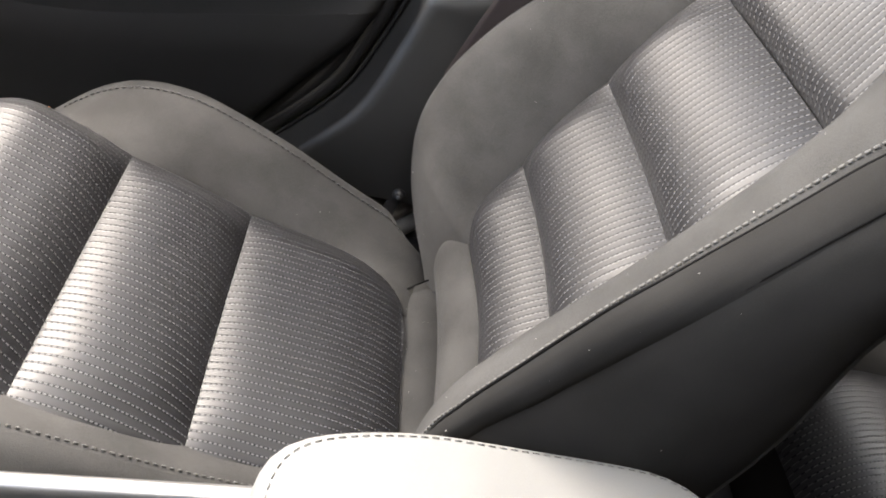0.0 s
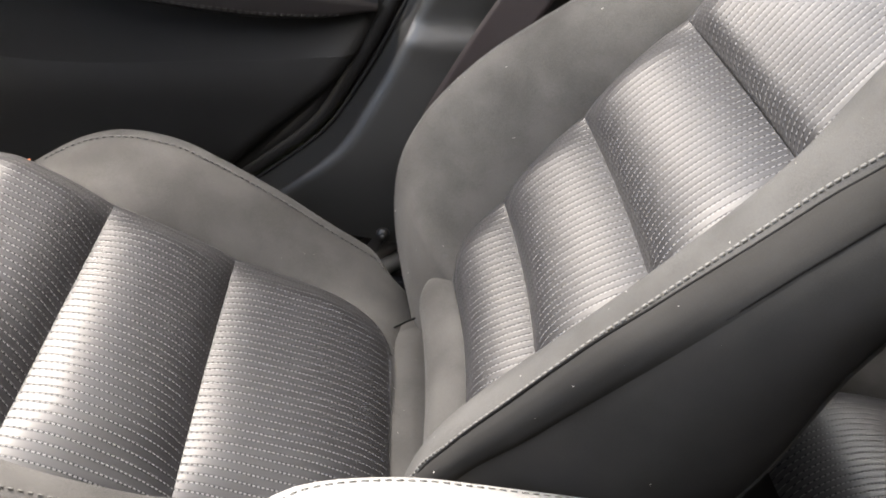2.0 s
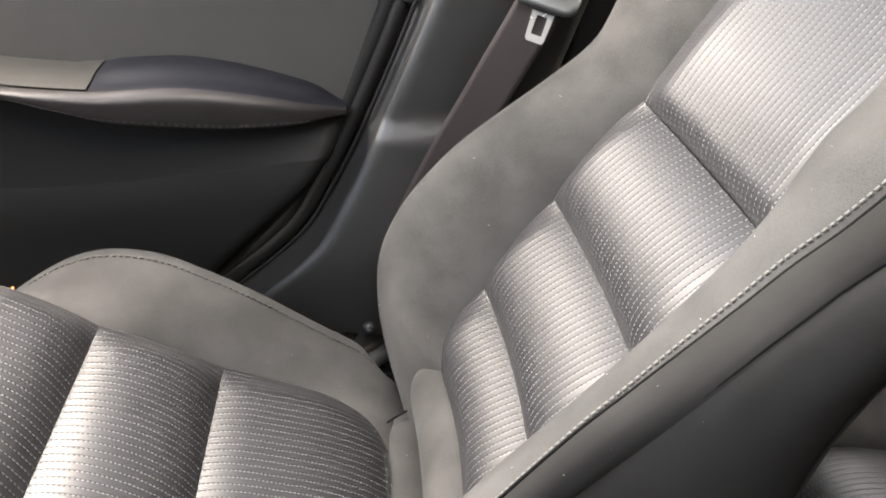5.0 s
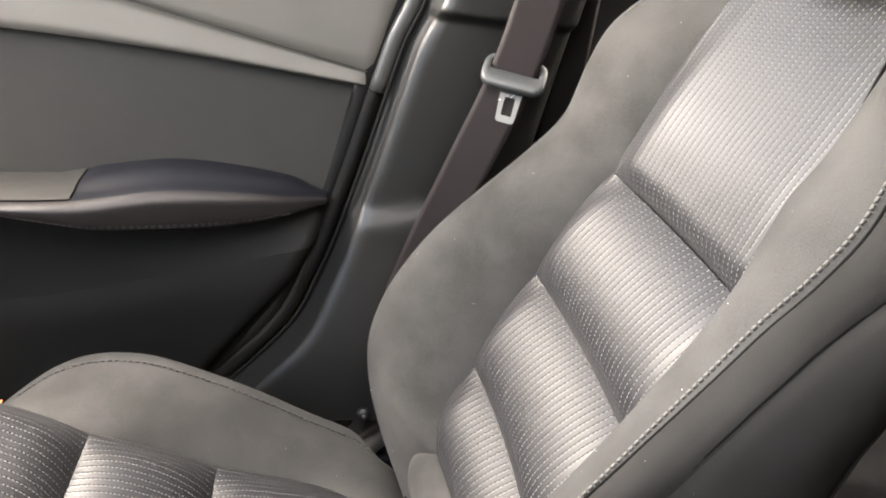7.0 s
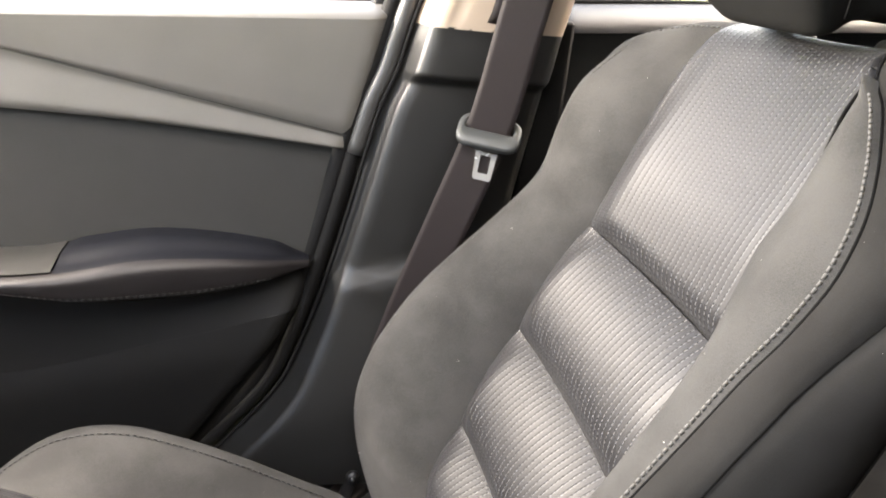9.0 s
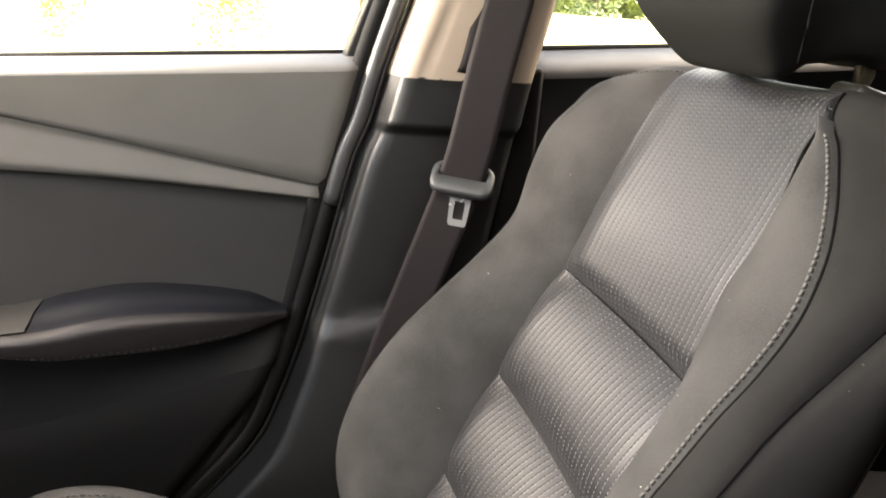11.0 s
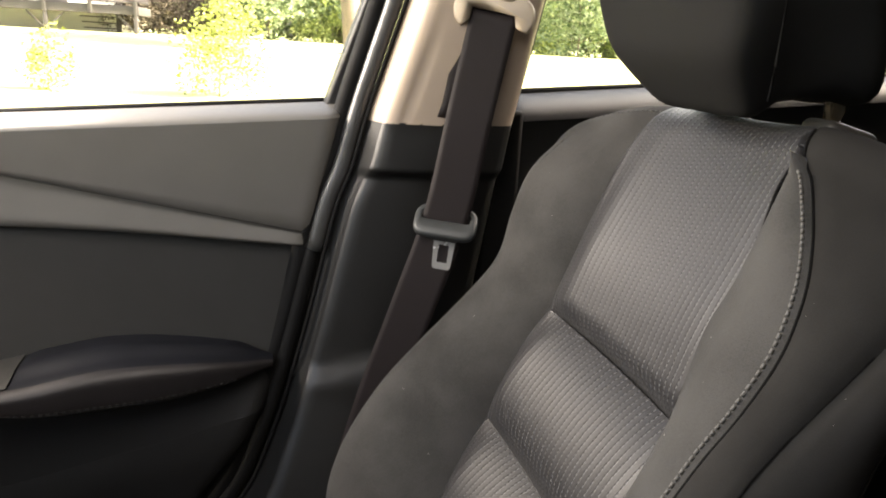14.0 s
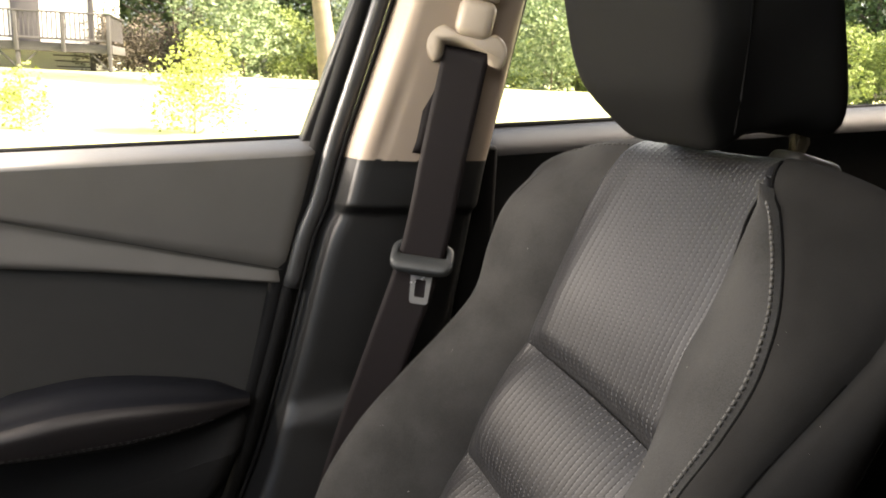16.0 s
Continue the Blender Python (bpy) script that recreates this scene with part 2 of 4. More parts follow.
def link_mesh(name, me, mat, parent=None, label="", soft=True):
    if not me.materials:
        me.materials.append(mat)
    if soft:
        me.polygons.foreach_set("use_smooth", [True] * len(me.polygons))
    ob = new(name, me)
    if parent is not None:
        ob.parent = parent
        ob.matrix_parent_inverse = parent.matrix_basis.inverted() if parent.parent is None else Matrix()
    if label:
        ob["label"] = label
    return ob


def part(name, bm, mat, parent=None, label="", soft=True):
    me = bpy.data.meshes.new(name)
    bm.normal_update()
    bm.to_mesh(me)
    bm.free()
    return link_mesh(name, me, mat, parent, label, soft)


def raw(name, verts, faces, mat, parent=None, label="", soft=False, uvs=None):
    me = bpy.data.meshes.new(name)
    me.from_pydata(verts, [], faces)
    if uvs is not None:
        layer = me.uv_layers.new(name="UVMap")
        loops = [0] * len(me.loops)
        me.loops.foreach_get("vertex_index", loops)
        layer.data.foreach_set("uv", [c for i in loops for c in uvs[i]])
    me.update()
    return link_mesh(name, me, mat, parent, label, soft)


def sheet(name, f, us, vs, mat, parent=None, label="", uv=None, flip=False, thick=0.0):
    """A curved sheet: f(u, v) is a place. uv(u, v) gives its cloth map in metres. thick: a second skin so far behind it."""
    verts, uvs, faces = [], [], []
    nu, nv = len(us), len(vs)
    for u in us:
        for v in vs:
            verts.append(tuple(f(u, v)))
            uvs.append(uv(u, v) if uv else (u, v))
    for i in range(nu - 1):
        for j in range(nv - 1):
            q = (i * nv + j, (i + 1) * nv + j, (i + 1) * nv + j + 1, i * nv + j + 1)
            faces.append(q[::-1] if flip else q)
    ob = raw(name, verts, faces, mat, parent, label, True, uvs)
    if thick:
        mod = ob.modifiers.new("thickness", "SOLIDIFY")
        mod.thickness, mod.offset = thick, -1
    return ob


def tube(bm, pts, r, n=8, flat=1.0, tip=1.0):
    """A round rod through pts, added to bm; its radius shrinks to tip times r at the far end."""
    rings = []
    thick = [r * (1 + (tip - 1) * i / (len(pts) - 1)) for i in range(len(pts))]
    for i, p in enumerate(pts):
        p = Vector(p)
        a, b = Vector(pts[max(0, i - 1)]), Vector(pts[min(len(pts) - 1, i + 1)])
        d = (b - a).normalized()
        side = d.cross(Vector((0, 0, 1)))
        if side.length < 0.05:
            side = d.cross(Vector((1, 0, 0)))
        side.normalize()
        up = side.cross(d)
        rings.append([bm.verts.new(p + thick[i] * (math.cos(k * 2 * math.pi / n) * side + flat * math.sin(k * 2 * math.pi / n) * up)) for k in range(n)])
    for a, b in zip(rings, rings[1:]):
        for k in range(n):
            bm.faces.new((a[k], a[(k + 1) % n], b[(k + 1) % n], b[k]))
    bm.faces.new(rings[0][::-1])
    bm.faces.new(rings[-1])
    return bm


def block(bm, lo, hi, bevel=0.0, segs=2, m=None):
    """A box from corner to corner with rounded edges, added to bm."""
    c = [(a + b) / 2 for a, b in zip(lo, hi)]
    s = [abs(b - a) for a, b in zip(lo, hi)]
    mat4 = Matrix.Translation(c) @ Matrix.Diagonal((*s, 1))
    r = bmesh.ops.create_cube(bm, size=1, matrix=mat4)
    vs = r["verts"]
    if bevel:
        es = list({e for v in vs for e in v.link_edges})
        r = bmesh.ops.bevel(bm, geom=es, offset=bevel, segments=segs, profile=0.5, affect="EDGES")
        vs = list({v for v in r["verts"]} | {v for v in vs if v.is_valid})
    if m is not None:
        bmesh.ops.transform(bm, matrix=m, verts=vs)
    return bm


def stitches(name, path, mat, parent, length=0.0045, gap=0.0030, r=0.0007, offset=None, label=""):
    """A row of sewn stitches along a line of places."""
    pts = [Vector(p) for p in path]
    bm = bmesh.new()
    run = 0.0
    for a, b in zip(pts, pts[1:]):
        seg = (b - a).length
        d = (b - a).normalized()
        while run < seg:
            p = a + d * run
            q = p + d * min(length, seg - run + length)
            tube(bm, [p, (p + q) / 2 + Vector((0, 0, 0.0002)), q], r, 5)
            run += length + gap
        run -= seg
    ob = part(name, bm, mat, parent, label)
    ob["kind"] = "stuff"
    return ob


def through_points(pts, n=8):
    """A rounded line through a few places."""
    q = [curve(*[(i, p[k]) for i, p in enumerate(pts)]) for k in range(3)]
    return [tuple(f(t) for f in q) for t in steps(0, len(pts) - 1, (len(pts) - 1) * n + 1)]


def arc_round(x):
    """Height of a quarter round: 0 at the seam, 1 at one radius from it."""
    x = min(1.0, max(0.0, x))
    return math.sqrt(max(0.0, 1 - (1 - x) ** 2))


def pad(x, lo, hi, rise, fall, closed=True):
    """Height, up to 1, of a sewn pad between two seams; rise and fall say how suddenly it swells at its first and last seam."""
    t = (x - lo) / (hi - lo)
    if closed:
        return (1 - (1 - t) ** rise) * (1 - t ** fall)
    t = min(1.0, t / 0.75)
    return 0.18 * (1 - (1 - t) ** 2) + 0.82 * (1 - (1 - min(1.0, (x - lo) / rise)) ** 2)


# ---- front seat ----
# backrest coordinates: s up along the back from the lowest cross seam, y across, d forward from the seam line
B0, BU, BN = (0.1646, 0.6956), (0.4277, 0.9039), (-0.9039, 0.4277)
# cushion coordinates: a forward from the rear cross seam, y across, h up from the seam line
C0, CU, CN = (-0.0838, 0.5725), (-0.9188, 0.3948), (0.3948, 0.9188)
MID = 0.5575


def on_back(s, y, d):
    return (B0[0] + BU[0] * s + BN[0] * d, y, B0[1] + BU[1] * s + BN[1] * d)


def on_cushion(a, y, h):
    return (C0[0] + CU[0] * a + CN[0] * h, y, C0[1] + CU[1] * a + CN[1] * h)


back_base = curve((-0.20, -0.035), (-0.14, -0.012), (-0.083, 0.0), (0.0, 0.0), (0.24, 0.0), (0.33, 0.008), (0.40, 0.014), (0.46, 0.010))
near_line = curve((-0.20, 0.447), (-0.083, 0.446), (0.0, 0.446), (0.1135, 0.434), (0.24, 0.435), (0.304, 0.444), (0.341, 0.449), (0.385, 0.463), (0.41, 0.471), (0.46, 0.470))


def back_near(s):
    return near_line(s) - 0.028 - 0.006 * smooth(0.28, 0.36, s) + 0.014 * smooth(0.422, 0.45, s)


back_far = curve((-0.20, 0.66), (-0.083, 0.628), (-0.07, 0.652), (-0.05, 0.664), (0.0, 0.673), (0.06, 0.682), (0.1135, 0.685), (0.20, 0.686), (0.24, 0.679), (0.303, 0.674), (0.372, 0.672), (0.42, 0.664), (0.46, 0.650))
back_crest = curve((-0.23, -0.090), (-0.196, -0.040), (-0.162, 0.004), (-0.109, 0.050), (-0.063, 0.076), (-0.010, 0.087), (0.040, 0.086), (0.085, 0.079), (0.14, 0.063), (0.19, 0.047), (0.235, 0.035), (0.26, 0.034), (0.30, 0.043), (0.345, 0.047), (0.384, 0.035), (0.412, 0.020), (0.46, 0.0))
near_seam = curve((-0.23, 0.335), (-0.044, 0.330), (-0.008, 0.324), (0.04, 0.323), (0.082, 0.327), (0.119, 0.333), (0.155, 0.340), (0.19, 0.345), (0.22, 0.347), (0.25, 0.347), (0.28, 0.343), (0.31, 0.342), (0.33, 0.346), (0.355, 0.357), (0.38, 0.376), (0.403, 0.399), (0.418, 0.417), (0.43, 0.436), (0.46, 0.455))
seam_rise = curve((-0.23, -0.090), (-0.196, -0.040), (-0.162, 0.004), (-0.109, 0.050), (-0.063, 0.076), (-0.010, 0.087), (0.04, 0.0855), (0.10, 0.076), (0.15, 0.061), (0.20, 0.048), (0.25, 0.0405), (0.30, 0.0365), (0.35, 0.032), (0.40, 0.024), (0.44, 0.014), (0.46, 0.010))
back_rear = curve((-0.23, -0.14), (0.074, -0.080), (0.127, -0.064), (0.168, -0.044), (0.21, -0.031), (0.25, -0.027), (0.31, -0.020), (0.40, -0.030), (0.46, -0.040))
ROLL = 0.030


def top_of(y):
    return 0.462 - (0.085 if y > MID else 0.036) * min(1.3, abs((y - MID) / 0.245)) ** 4


def rolled(s, y, depth):
    """A place on the front of the back; past the top it rolls over to the rear."""
    edge = top_of(y) - ROLL
    if s <= edge:
        return on_back(s, y, depth(s))
    turn = min(math.pi, (s - edge) / ROLL)
    return on_back(edge + ROLL * math.sin(turn), y, depth(edge) - ROLL * (1 - math.cos(turn)))


seat = thing("front_passenger_seat", "grey cloth front car seat with ribbed cushions and stitched bolsters", "car seat", at=(0.1, MID, 0.36))
SEAMS = [-0.083, 0.0, 0.1135, 0.238]


def back_insert(lo, hi, rise, fall, closed, puff, sunk=0.010, name="backrest_panel"):
    def f(u, v):
        s = lo + (hi - lo) * u
        n, w = back_near(s), back_far(s)
        y = n + (w - n) * v
        rel = 2 * v - 1
        height = puff * pad(s, lo, hi, rise, fall, closed)
        height *= (0.15 + 0.85 * smooth(0, 0.045, (1 - v) * (w - n))) * (1 - 0.10 * (1 - smooth(0, 0.035, v * (w - n))))
        height *= 1 - 0.75 * smooth(0.28, 0.42, s)
        hollow = -sunk * (1 - rel * rel)
        tuck = -0.014 * (1 - smooth(0, 0.006, (1 - v) * (w - n))) - 0.012 * (1 - smooth(0, 0.003, v * (w - n)))
        return rolled(s, y, lambda q: back_base(q) + height + hollow + tuck)

    def cloth(u, v):
        s = lo + (hi - lo) * u
        return (back_near(s) + (back_far(s) - back_near(s)) * v, s)
    fine = [0.5 - 0.5 * math.cos(math.pi * t) for t in steps(0, 1, 44)]
    last = min(1.0, (0.425 - lo) / (hi - lo))
    # dark tube along the near edge paints the shade beside the bolster
    part("seam_shade", tube(bmesh.new(), [f(u * last, 0.014) for u in fine], 0.0014, 6), SEAM_SHADE, seat, "black line painted as the shade in the seam")
    return sheet(name, f, fine, [0.5 - 0.5 * math.cos(math.pi * t) for t in steps(0, 1, 40)], CLOTH_RIB, seat, uv=cloth, flip=True)


back_insert(SEAMS[0], SEAMS[1], 4.6, 3.0, True, 0.0200)
back_insert(SEAMS[1], SEAMS[2], 6.0, 3.0, True, 0.0245)
back_insert(SEAMS[2], SEAMS[3], 6.0, 3.0, True, 0.0245)
back_insert(SEAMS[3], 0.50, 0.024, 0.0, False, 0.019, 0.013)

# black tubes across the back paint the shade between its pads
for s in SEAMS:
    part("seam_shade", tube(bmesh.new(), [on_back(s, y, back_base(s) - 0.0022 - 0.010 * (1 - (2 * (y - back_near(s)) / (back_far(s) - back_near(s)) - 1) ** 2)) for y in steps(back_near(s) + 0.004, back_far(s) - 0.016, 24)], 0.0018, 6), SEAM_SHADE, seat, "black line painted as the shade in the seam")

# plain roll of cloth under the ribbed back panels
def lower_roll(s, v):
    end = 0.656 - 0.024 * (1 - arc_round((s + 0.140) / 0.030))
    swell = 0.017 * math.sin(math.pi * min(1.0, max(0.0, (s + 0.145) / 0.064))) ** 0.8
    drop = 0.9 * max(0.0, -0.136 - s)
    turn = 0.022 * (1 - arc_round((1 - v) * 10))
    return on_back(s, 0.435 + (end - 0.435) * v, -0.008 + swell - drop - turn - 0.007 * (1 - (2 * v - 1) ** 2))


sheet("backrest_lower_roll", lower_roll, steps(-0.215, -0.081, 40), [1 - (1 - t) ** 2 for t in steps(0, 1, 30)], CLOTH, seat, flip=True)

CREST_FAR, OUT_FAR = 0.752, 0.797


def far_bolster(s, v):
    """v runs from the seam beside the ribbed cloth over the crest to the door side and the rear."""
    top = back_crest(s) + 0.003
    low = back_base(s) - 0.010
    y0 = back_far(s) - 0.006
    if v <= 1:
        ph = v * math.pi / 2
        y = y0 + (CREST_FAR - y0) * (0.55 * v + 0.45 * (1 - math.cos(ph)))
        d = low + (top - low) * (0.35 * v + 0.65 * math.sin(ph))
    elif v <= 2:
        ph = (v - 1) * math.pi / 2
        y = CREST_FAR + (OUT_FAR - CREST_FAR) * math.sin(ph)
        d = top - 0.045 * (1 - math.cos(ph))
    else:
        y = OUT_FAR - 0.03 * (v - 2) ** 2
        d = top - 0.045 + (back_rear(s) - top + 0.045) * (v - 2)
    return y, d


def far_place(s, v):
    y, d = far_bolster(s, v)
    edge = top_of(y) - ROLL
    if s <= edge:
        return on_back(s, y, d)
    _, d = far_bolster(edge, v)
    turn = min(math.pi, (s - edge) / ROLL)
    return on_back(edge + ROLL * math.sin(turn), y, d - min(ROLL, (d - back_rear(edge)) / 2) * (1 - math.cos(turn)))


sheet("backrest_bolster", far_place, steps(-0.23, 0.49, 74), steps(0, 3, 46), CLOTH, seat, flip=True)


side_seam = curve((-0.23, 0.060), (-0.12, 0.074), (-0.007, 0.072), (0.05, 0.061), (0.113, 0.052), (0.16, 0.047), (0.206, 0.042), (0.244, 0.038), (0.28, 0.030), (0.309, 0.021), (0.36, 0.004), (0.46, -0.030))


# thin dark tube painted in as the shade of the outer bolster seam
part("seam_shade", tube(bmesh.new(), [far_place(s, 1.30) for s in steps(-0.10, 0.10, 40)], 0.0007, 6), SEAM_SHADE, seat, "thin dark line painted as the shade in the seam")


def near_profile(s):
    """The seam lines of the side next to the console: inner seam, stitched seam, side seam and rear edge, as (y, d)."""
    y1 = near_seam(s)
    crest = seam_rise(s)
    return ((max(back_near(s) + 0.006, y1 + 0.002), back_base(s) - 0.010), (y1, crest),
            (min(y1 - 0.012, 0.312 + 0.25 * max(0, s - 0.36)), min(side_seam(s), crest - 0.004)),
            (0.306 + 0.12 * max(0, s - 0.33), back_rear(s)))


def near_strip(i, bulge, s, v):
    p, q = near_profile(s)[i], near_profile(s)[i + 1]
    if i == 0:
        # a short steep wall beside the ribbed cloth, then the swell up to the stitched seam
        wall = (p[0] - min(0.008, 0.3 * (p[0] - q[0])), min(p[1] + 0.036, q[1] - 0.003))
        if v < 0.2:
            return p[0] + (wall[0] - p[0]) * v / 0.2, p[1] + (wall[1] - p[1]) * v / 0.2
        p, v = wall, (v - 0.2) / 0.8
    y, d = p[0] + (q[0] - p[0]) * v, p[1] + (q[1] - p[1]) * v
    ny, nd = (q[1] - p[1]), -(q[0] - p[0])
    ln = math.hypot(ny, nd) or 1.0
    k = bulge * math.sin(math.pi * v) - 0.0025 * (0 if i == 0 and v < 0.5 else 1) * (1 - arc_round(min(v, 1 - v) * 8))
    return y + ny / ln * k, d + nd / ln * k


def near_place(i, bulge):
    def f(s, v):
        y, d = near_strip(i, bulge, s, v)
        edge = top_of(y) - ROLL
        if s <= edge:
            return on_back(s, y, d)
        y, d = near_strip(i, bulge, edge, v)
        y += (near_strip(i, bulge, s, v)[0] - y)
        turn = min(math.pi, (s - edge) / ROLL)
        return on_back(edge + ROLL * math.sin(turn), y, d - min(ROLL, max(0.004, (d - back_rear(edge)) / 2)) * (1 - math.cos(turn)))
    return f


sheet("backrest_bolster", near_place(0, 0.008), steps(-0.23, 0.431, 90), steps(0, 1, 26), CLOTH, seat)
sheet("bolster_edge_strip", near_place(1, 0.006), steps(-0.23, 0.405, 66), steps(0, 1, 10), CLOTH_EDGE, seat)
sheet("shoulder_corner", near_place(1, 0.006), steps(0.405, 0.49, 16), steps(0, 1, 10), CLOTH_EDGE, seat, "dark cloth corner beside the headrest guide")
# shade in the two side seams, painted as black tubes
for strip, r, end in ((1, 0.0013, 0.455), (2, 0.0010, 0.34)):
    part("welt_shade", tube(bmesh.new(), [near_place(strip, 0.0)(s, 0.0) for s in steps(-0.16, end, 120)], r, 6), SEAM_SHADE, seat, "black line painted as the shade in the seam")
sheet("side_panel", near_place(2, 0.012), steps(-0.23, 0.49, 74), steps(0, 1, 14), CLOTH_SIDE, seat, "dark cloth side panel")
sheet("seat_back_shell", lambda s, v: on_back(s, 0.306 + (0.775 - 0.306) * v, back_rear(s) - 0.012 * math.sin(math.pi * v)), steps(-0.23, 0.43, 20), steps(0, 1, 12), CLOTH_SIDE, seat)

# row of small stitches beside the seam of the near bolster
rows = []
for s in steps(-0.15, 0.419, 160):
    p, q = near_profile(s)[0], near_profile(s)[1]
    v = 1 - 0.0052 / max(0.012, math.hypot(p[0] - q[0], p[1] - q[1]))
    if v > 0.3:
        x, y, z = near_place(0, 0.008)(s, v)
        rows.append((x + BN[0] * 0.0003, y, z + BN[1] * 0.0003))
stitches("stitching", rows, THREAD, seat, 0.0032, 0.0014, 0.0011)
stitches("stitching", [far_place(s, 1.0) for s in steps(0.36, 0.40, 8)] + [far_place(top_of(far_bolster(0.41, v)[0]) - ROLL + 0.02, v) for v in steps(0.98, 0.1, 20)], THREAD_DARK, seat, 0.0040, 0.0025, 0.0007)

# cushion
cush_base = curve((-0.28, 0.020), (-0.20, 0.034), (-0.165, 0.033), (-0.11, 0.020), (-0.05, 0.004), (0.0, 0.0), (0.20, 0.0), (0.26, 0.0))
cush_far = curve((-0.172, 0.570), (-0.168, 0.605), (-0.158, 0.627), (-0.14, 0.643), (-0.11, 0.656), (-0.06, 0.664), (0.0, 0.661), (0.126, 0.649), (0.20, 0.646), (0.27, 0.640))
cush_near_line = curve((-0.172, 0.400), (-0.12, 0.388), (-0.054, 0.377), (0.0, 0.368), (0.126, 0.352), (0.20, 0.345), (0.27, 0.340))


def cush_near(a):
    return cush_near_line(a) - 0.010


cush_crest = curve((-0.26, -0.010), (-0.22, 0.012), (-0.185, 0.026), (-0.149, 0.031), (-0.09, 0.033), (-0.014, 0.037), (0.055, 0.036), (0.104, 0.030), (0.150, 0.009), (0.180, -0.022), (0.205, -0.070), (0.24, -0.16))
FRONT, NOSE = 0.205, 0.055


def nosed(a, y, h):
    """Past the front of the cushion the cloth rolls down."""
    if a <= FRONT:
        return on_cushion(a, y, h)
    turn = min(math.pi * 0.75, (a - FRONT) / NOSE)
    return on_cushion(FRONT + NOSE * math.sin(turn), y, h - NOSE * (1 - math.cos(turn)))


def cushion_insert(lo, hi, rise, fall, closed, puff):
    def f(u, v):
        a = lo + (hi - lo) * u
        n, w = cush_near(a), cush_far(a)
        y = n + (w - n) * v
        height = puff * pad(a, lo, hi, rise, fall, closed)
        height *= (0.15 + 0.85 * smooth(0, 0.045, (1 - v) * (w - n))) * (0.45 + 0.55 * smooth(0, 0.06, v * (w - n)))
        tuck = -0.014 * (1 - smooth(0, 0.007, (1 - v) * (w - n))) - 0.004 * (1 - smooth(0, 0.006, v * (w - n)))
        return nosed(a, y, cush_base(a) + height + tuck - 0.004 * (1 - (2 * v - 1) ** 2))

    def cloth(u, v):
        a = lo + (hi - lo) * u
        return (cush_near(a) + (cush_far(a) - cush_near(a)) * v, a)
    ends = [0.5 - 0.5 * math.cos(math.pi * t) for t in steps(0, 1, 44)]
    return sheet("cushion_panel", f, ends, ends, CLOTH_RIB, seat, uv=cloth)


cushion_insert(-0.172, 0.0, 3.6, 7.0, True, 0.0200)
cushion_insert(0.0, 0.126, 4.6, 5.0, True, 0.0195)
cushion_insert(0.126, 0.36, 0.05, 0.0, False, 0.024)

# the cushion's cross seams get their shade painted as black tubes too
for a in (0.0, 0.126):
    part("seam_shade", tube(bmesh.new(), [on_cushion(a, y, -0.0022 - 0.004 * (1 - (2 * (y - cush_near(a)) / (cush_far(a) - cush_near(a)) - 1) ** 2)) for y in steps(cush_near(a) + 0.012, cush_far(a) - 0.016, 24)], 0.0018, 6), SEAM_SHADE, seat, "black line painted as the shade in the seam")

CUSH_CREST, CUSH_OUT = 0.728, 0.782


def cush_far_bolster(a, v):
    top = cush_crest(a) + 0.003
    crest_y = CUSH_CREST - 0.022 * smooth(-0.14, -0.185, a)
    out_y = CUSH_OUT - 0.040 * smooth(-0.14, -0.180, a)
    low = cush_base(max(a, -0.172)) - 0.004
    if a > 0.13:
        low = min(low, low - (a - 0.13) * 0.0)
    y0 = cush_far(max(a, -0.150)) - 0.006 - 0.035 * smooth(-0.145, -0.175, a)
    low = min(low, top - 0.002) if a < 0.15 else low
    if v <= 1:
        ph = v * math.pi / 2
        y = y0 + (crest_y - y0) * (0.6 * v + 0.4 * (1 - math.cos(ph)))
        h = low + (top - low) * (0.5 * v + 0.5 * math.sin(ph))
    elif v <= 2:
        ph = (v - 1) * math.pi / 2
        y = crest_y + (out_y - crest_y) * math.sin(ph)
        h = top - 0.045 * (1 - math.cos(ph))
    else:
        y, h = out_y, top - 0.045 + (-0.15 - top + 0.045) * (v - 2)
    return on_cushion(a, y, h)


sheet("cushion_bolster", cush_far_bolster, steps(-0.26, 0.235, 76), steps(0, 1.25, 24), CLOTH, seat)
sheet("cushion_bolster_skirt", lambda a, v: tuple(c - e for c, e in zip(cush_far_bolster(a, v), (0, 0.0, 0.0012))), steps(-0.26, 0.235, 76), steps(1.25, 3, 20), CLOTH, seat)
stitches("stitching", [Vector(cush_far_bolster(a, 1.02)) + Vector((0, -0.001, 0.0012)) for a in steps(-0.16, 0.20, 60)], THREAD_DARK, seat, 0.0042, 0.0026, 0.0008)

near_crest = curve((-0.26, 0.026), (-0.10, 0.022), (0.0, 0.019), (0.13, 0.017), (0.20, 0.006), (0.26, -0.045))


def cush_near_bolster(a, v):
    y0, low, top = cush_near(a) + 0.016, cush_base(max(a, -0.172)) - 0.003, near_crest(a)
    y1 = y0 - 0.040
    if v <= 1:
        ph = v * math.pi / 2
        y, h = y0 + (y1 - y0) * v, low + (top - low) * math.sin(ph)
    elif v <= 2:
        ph = (v - 1) * math.pi / 2
        y, h = y1 - 0.030 * math.sin(ph), top - 0.035 * (1 - math.cos(ph))
    else:
        y, h = y1 - 0.030, top - 0.035 + (-0.16 - top) * (v - 2)
    return nosed(a, y, h)


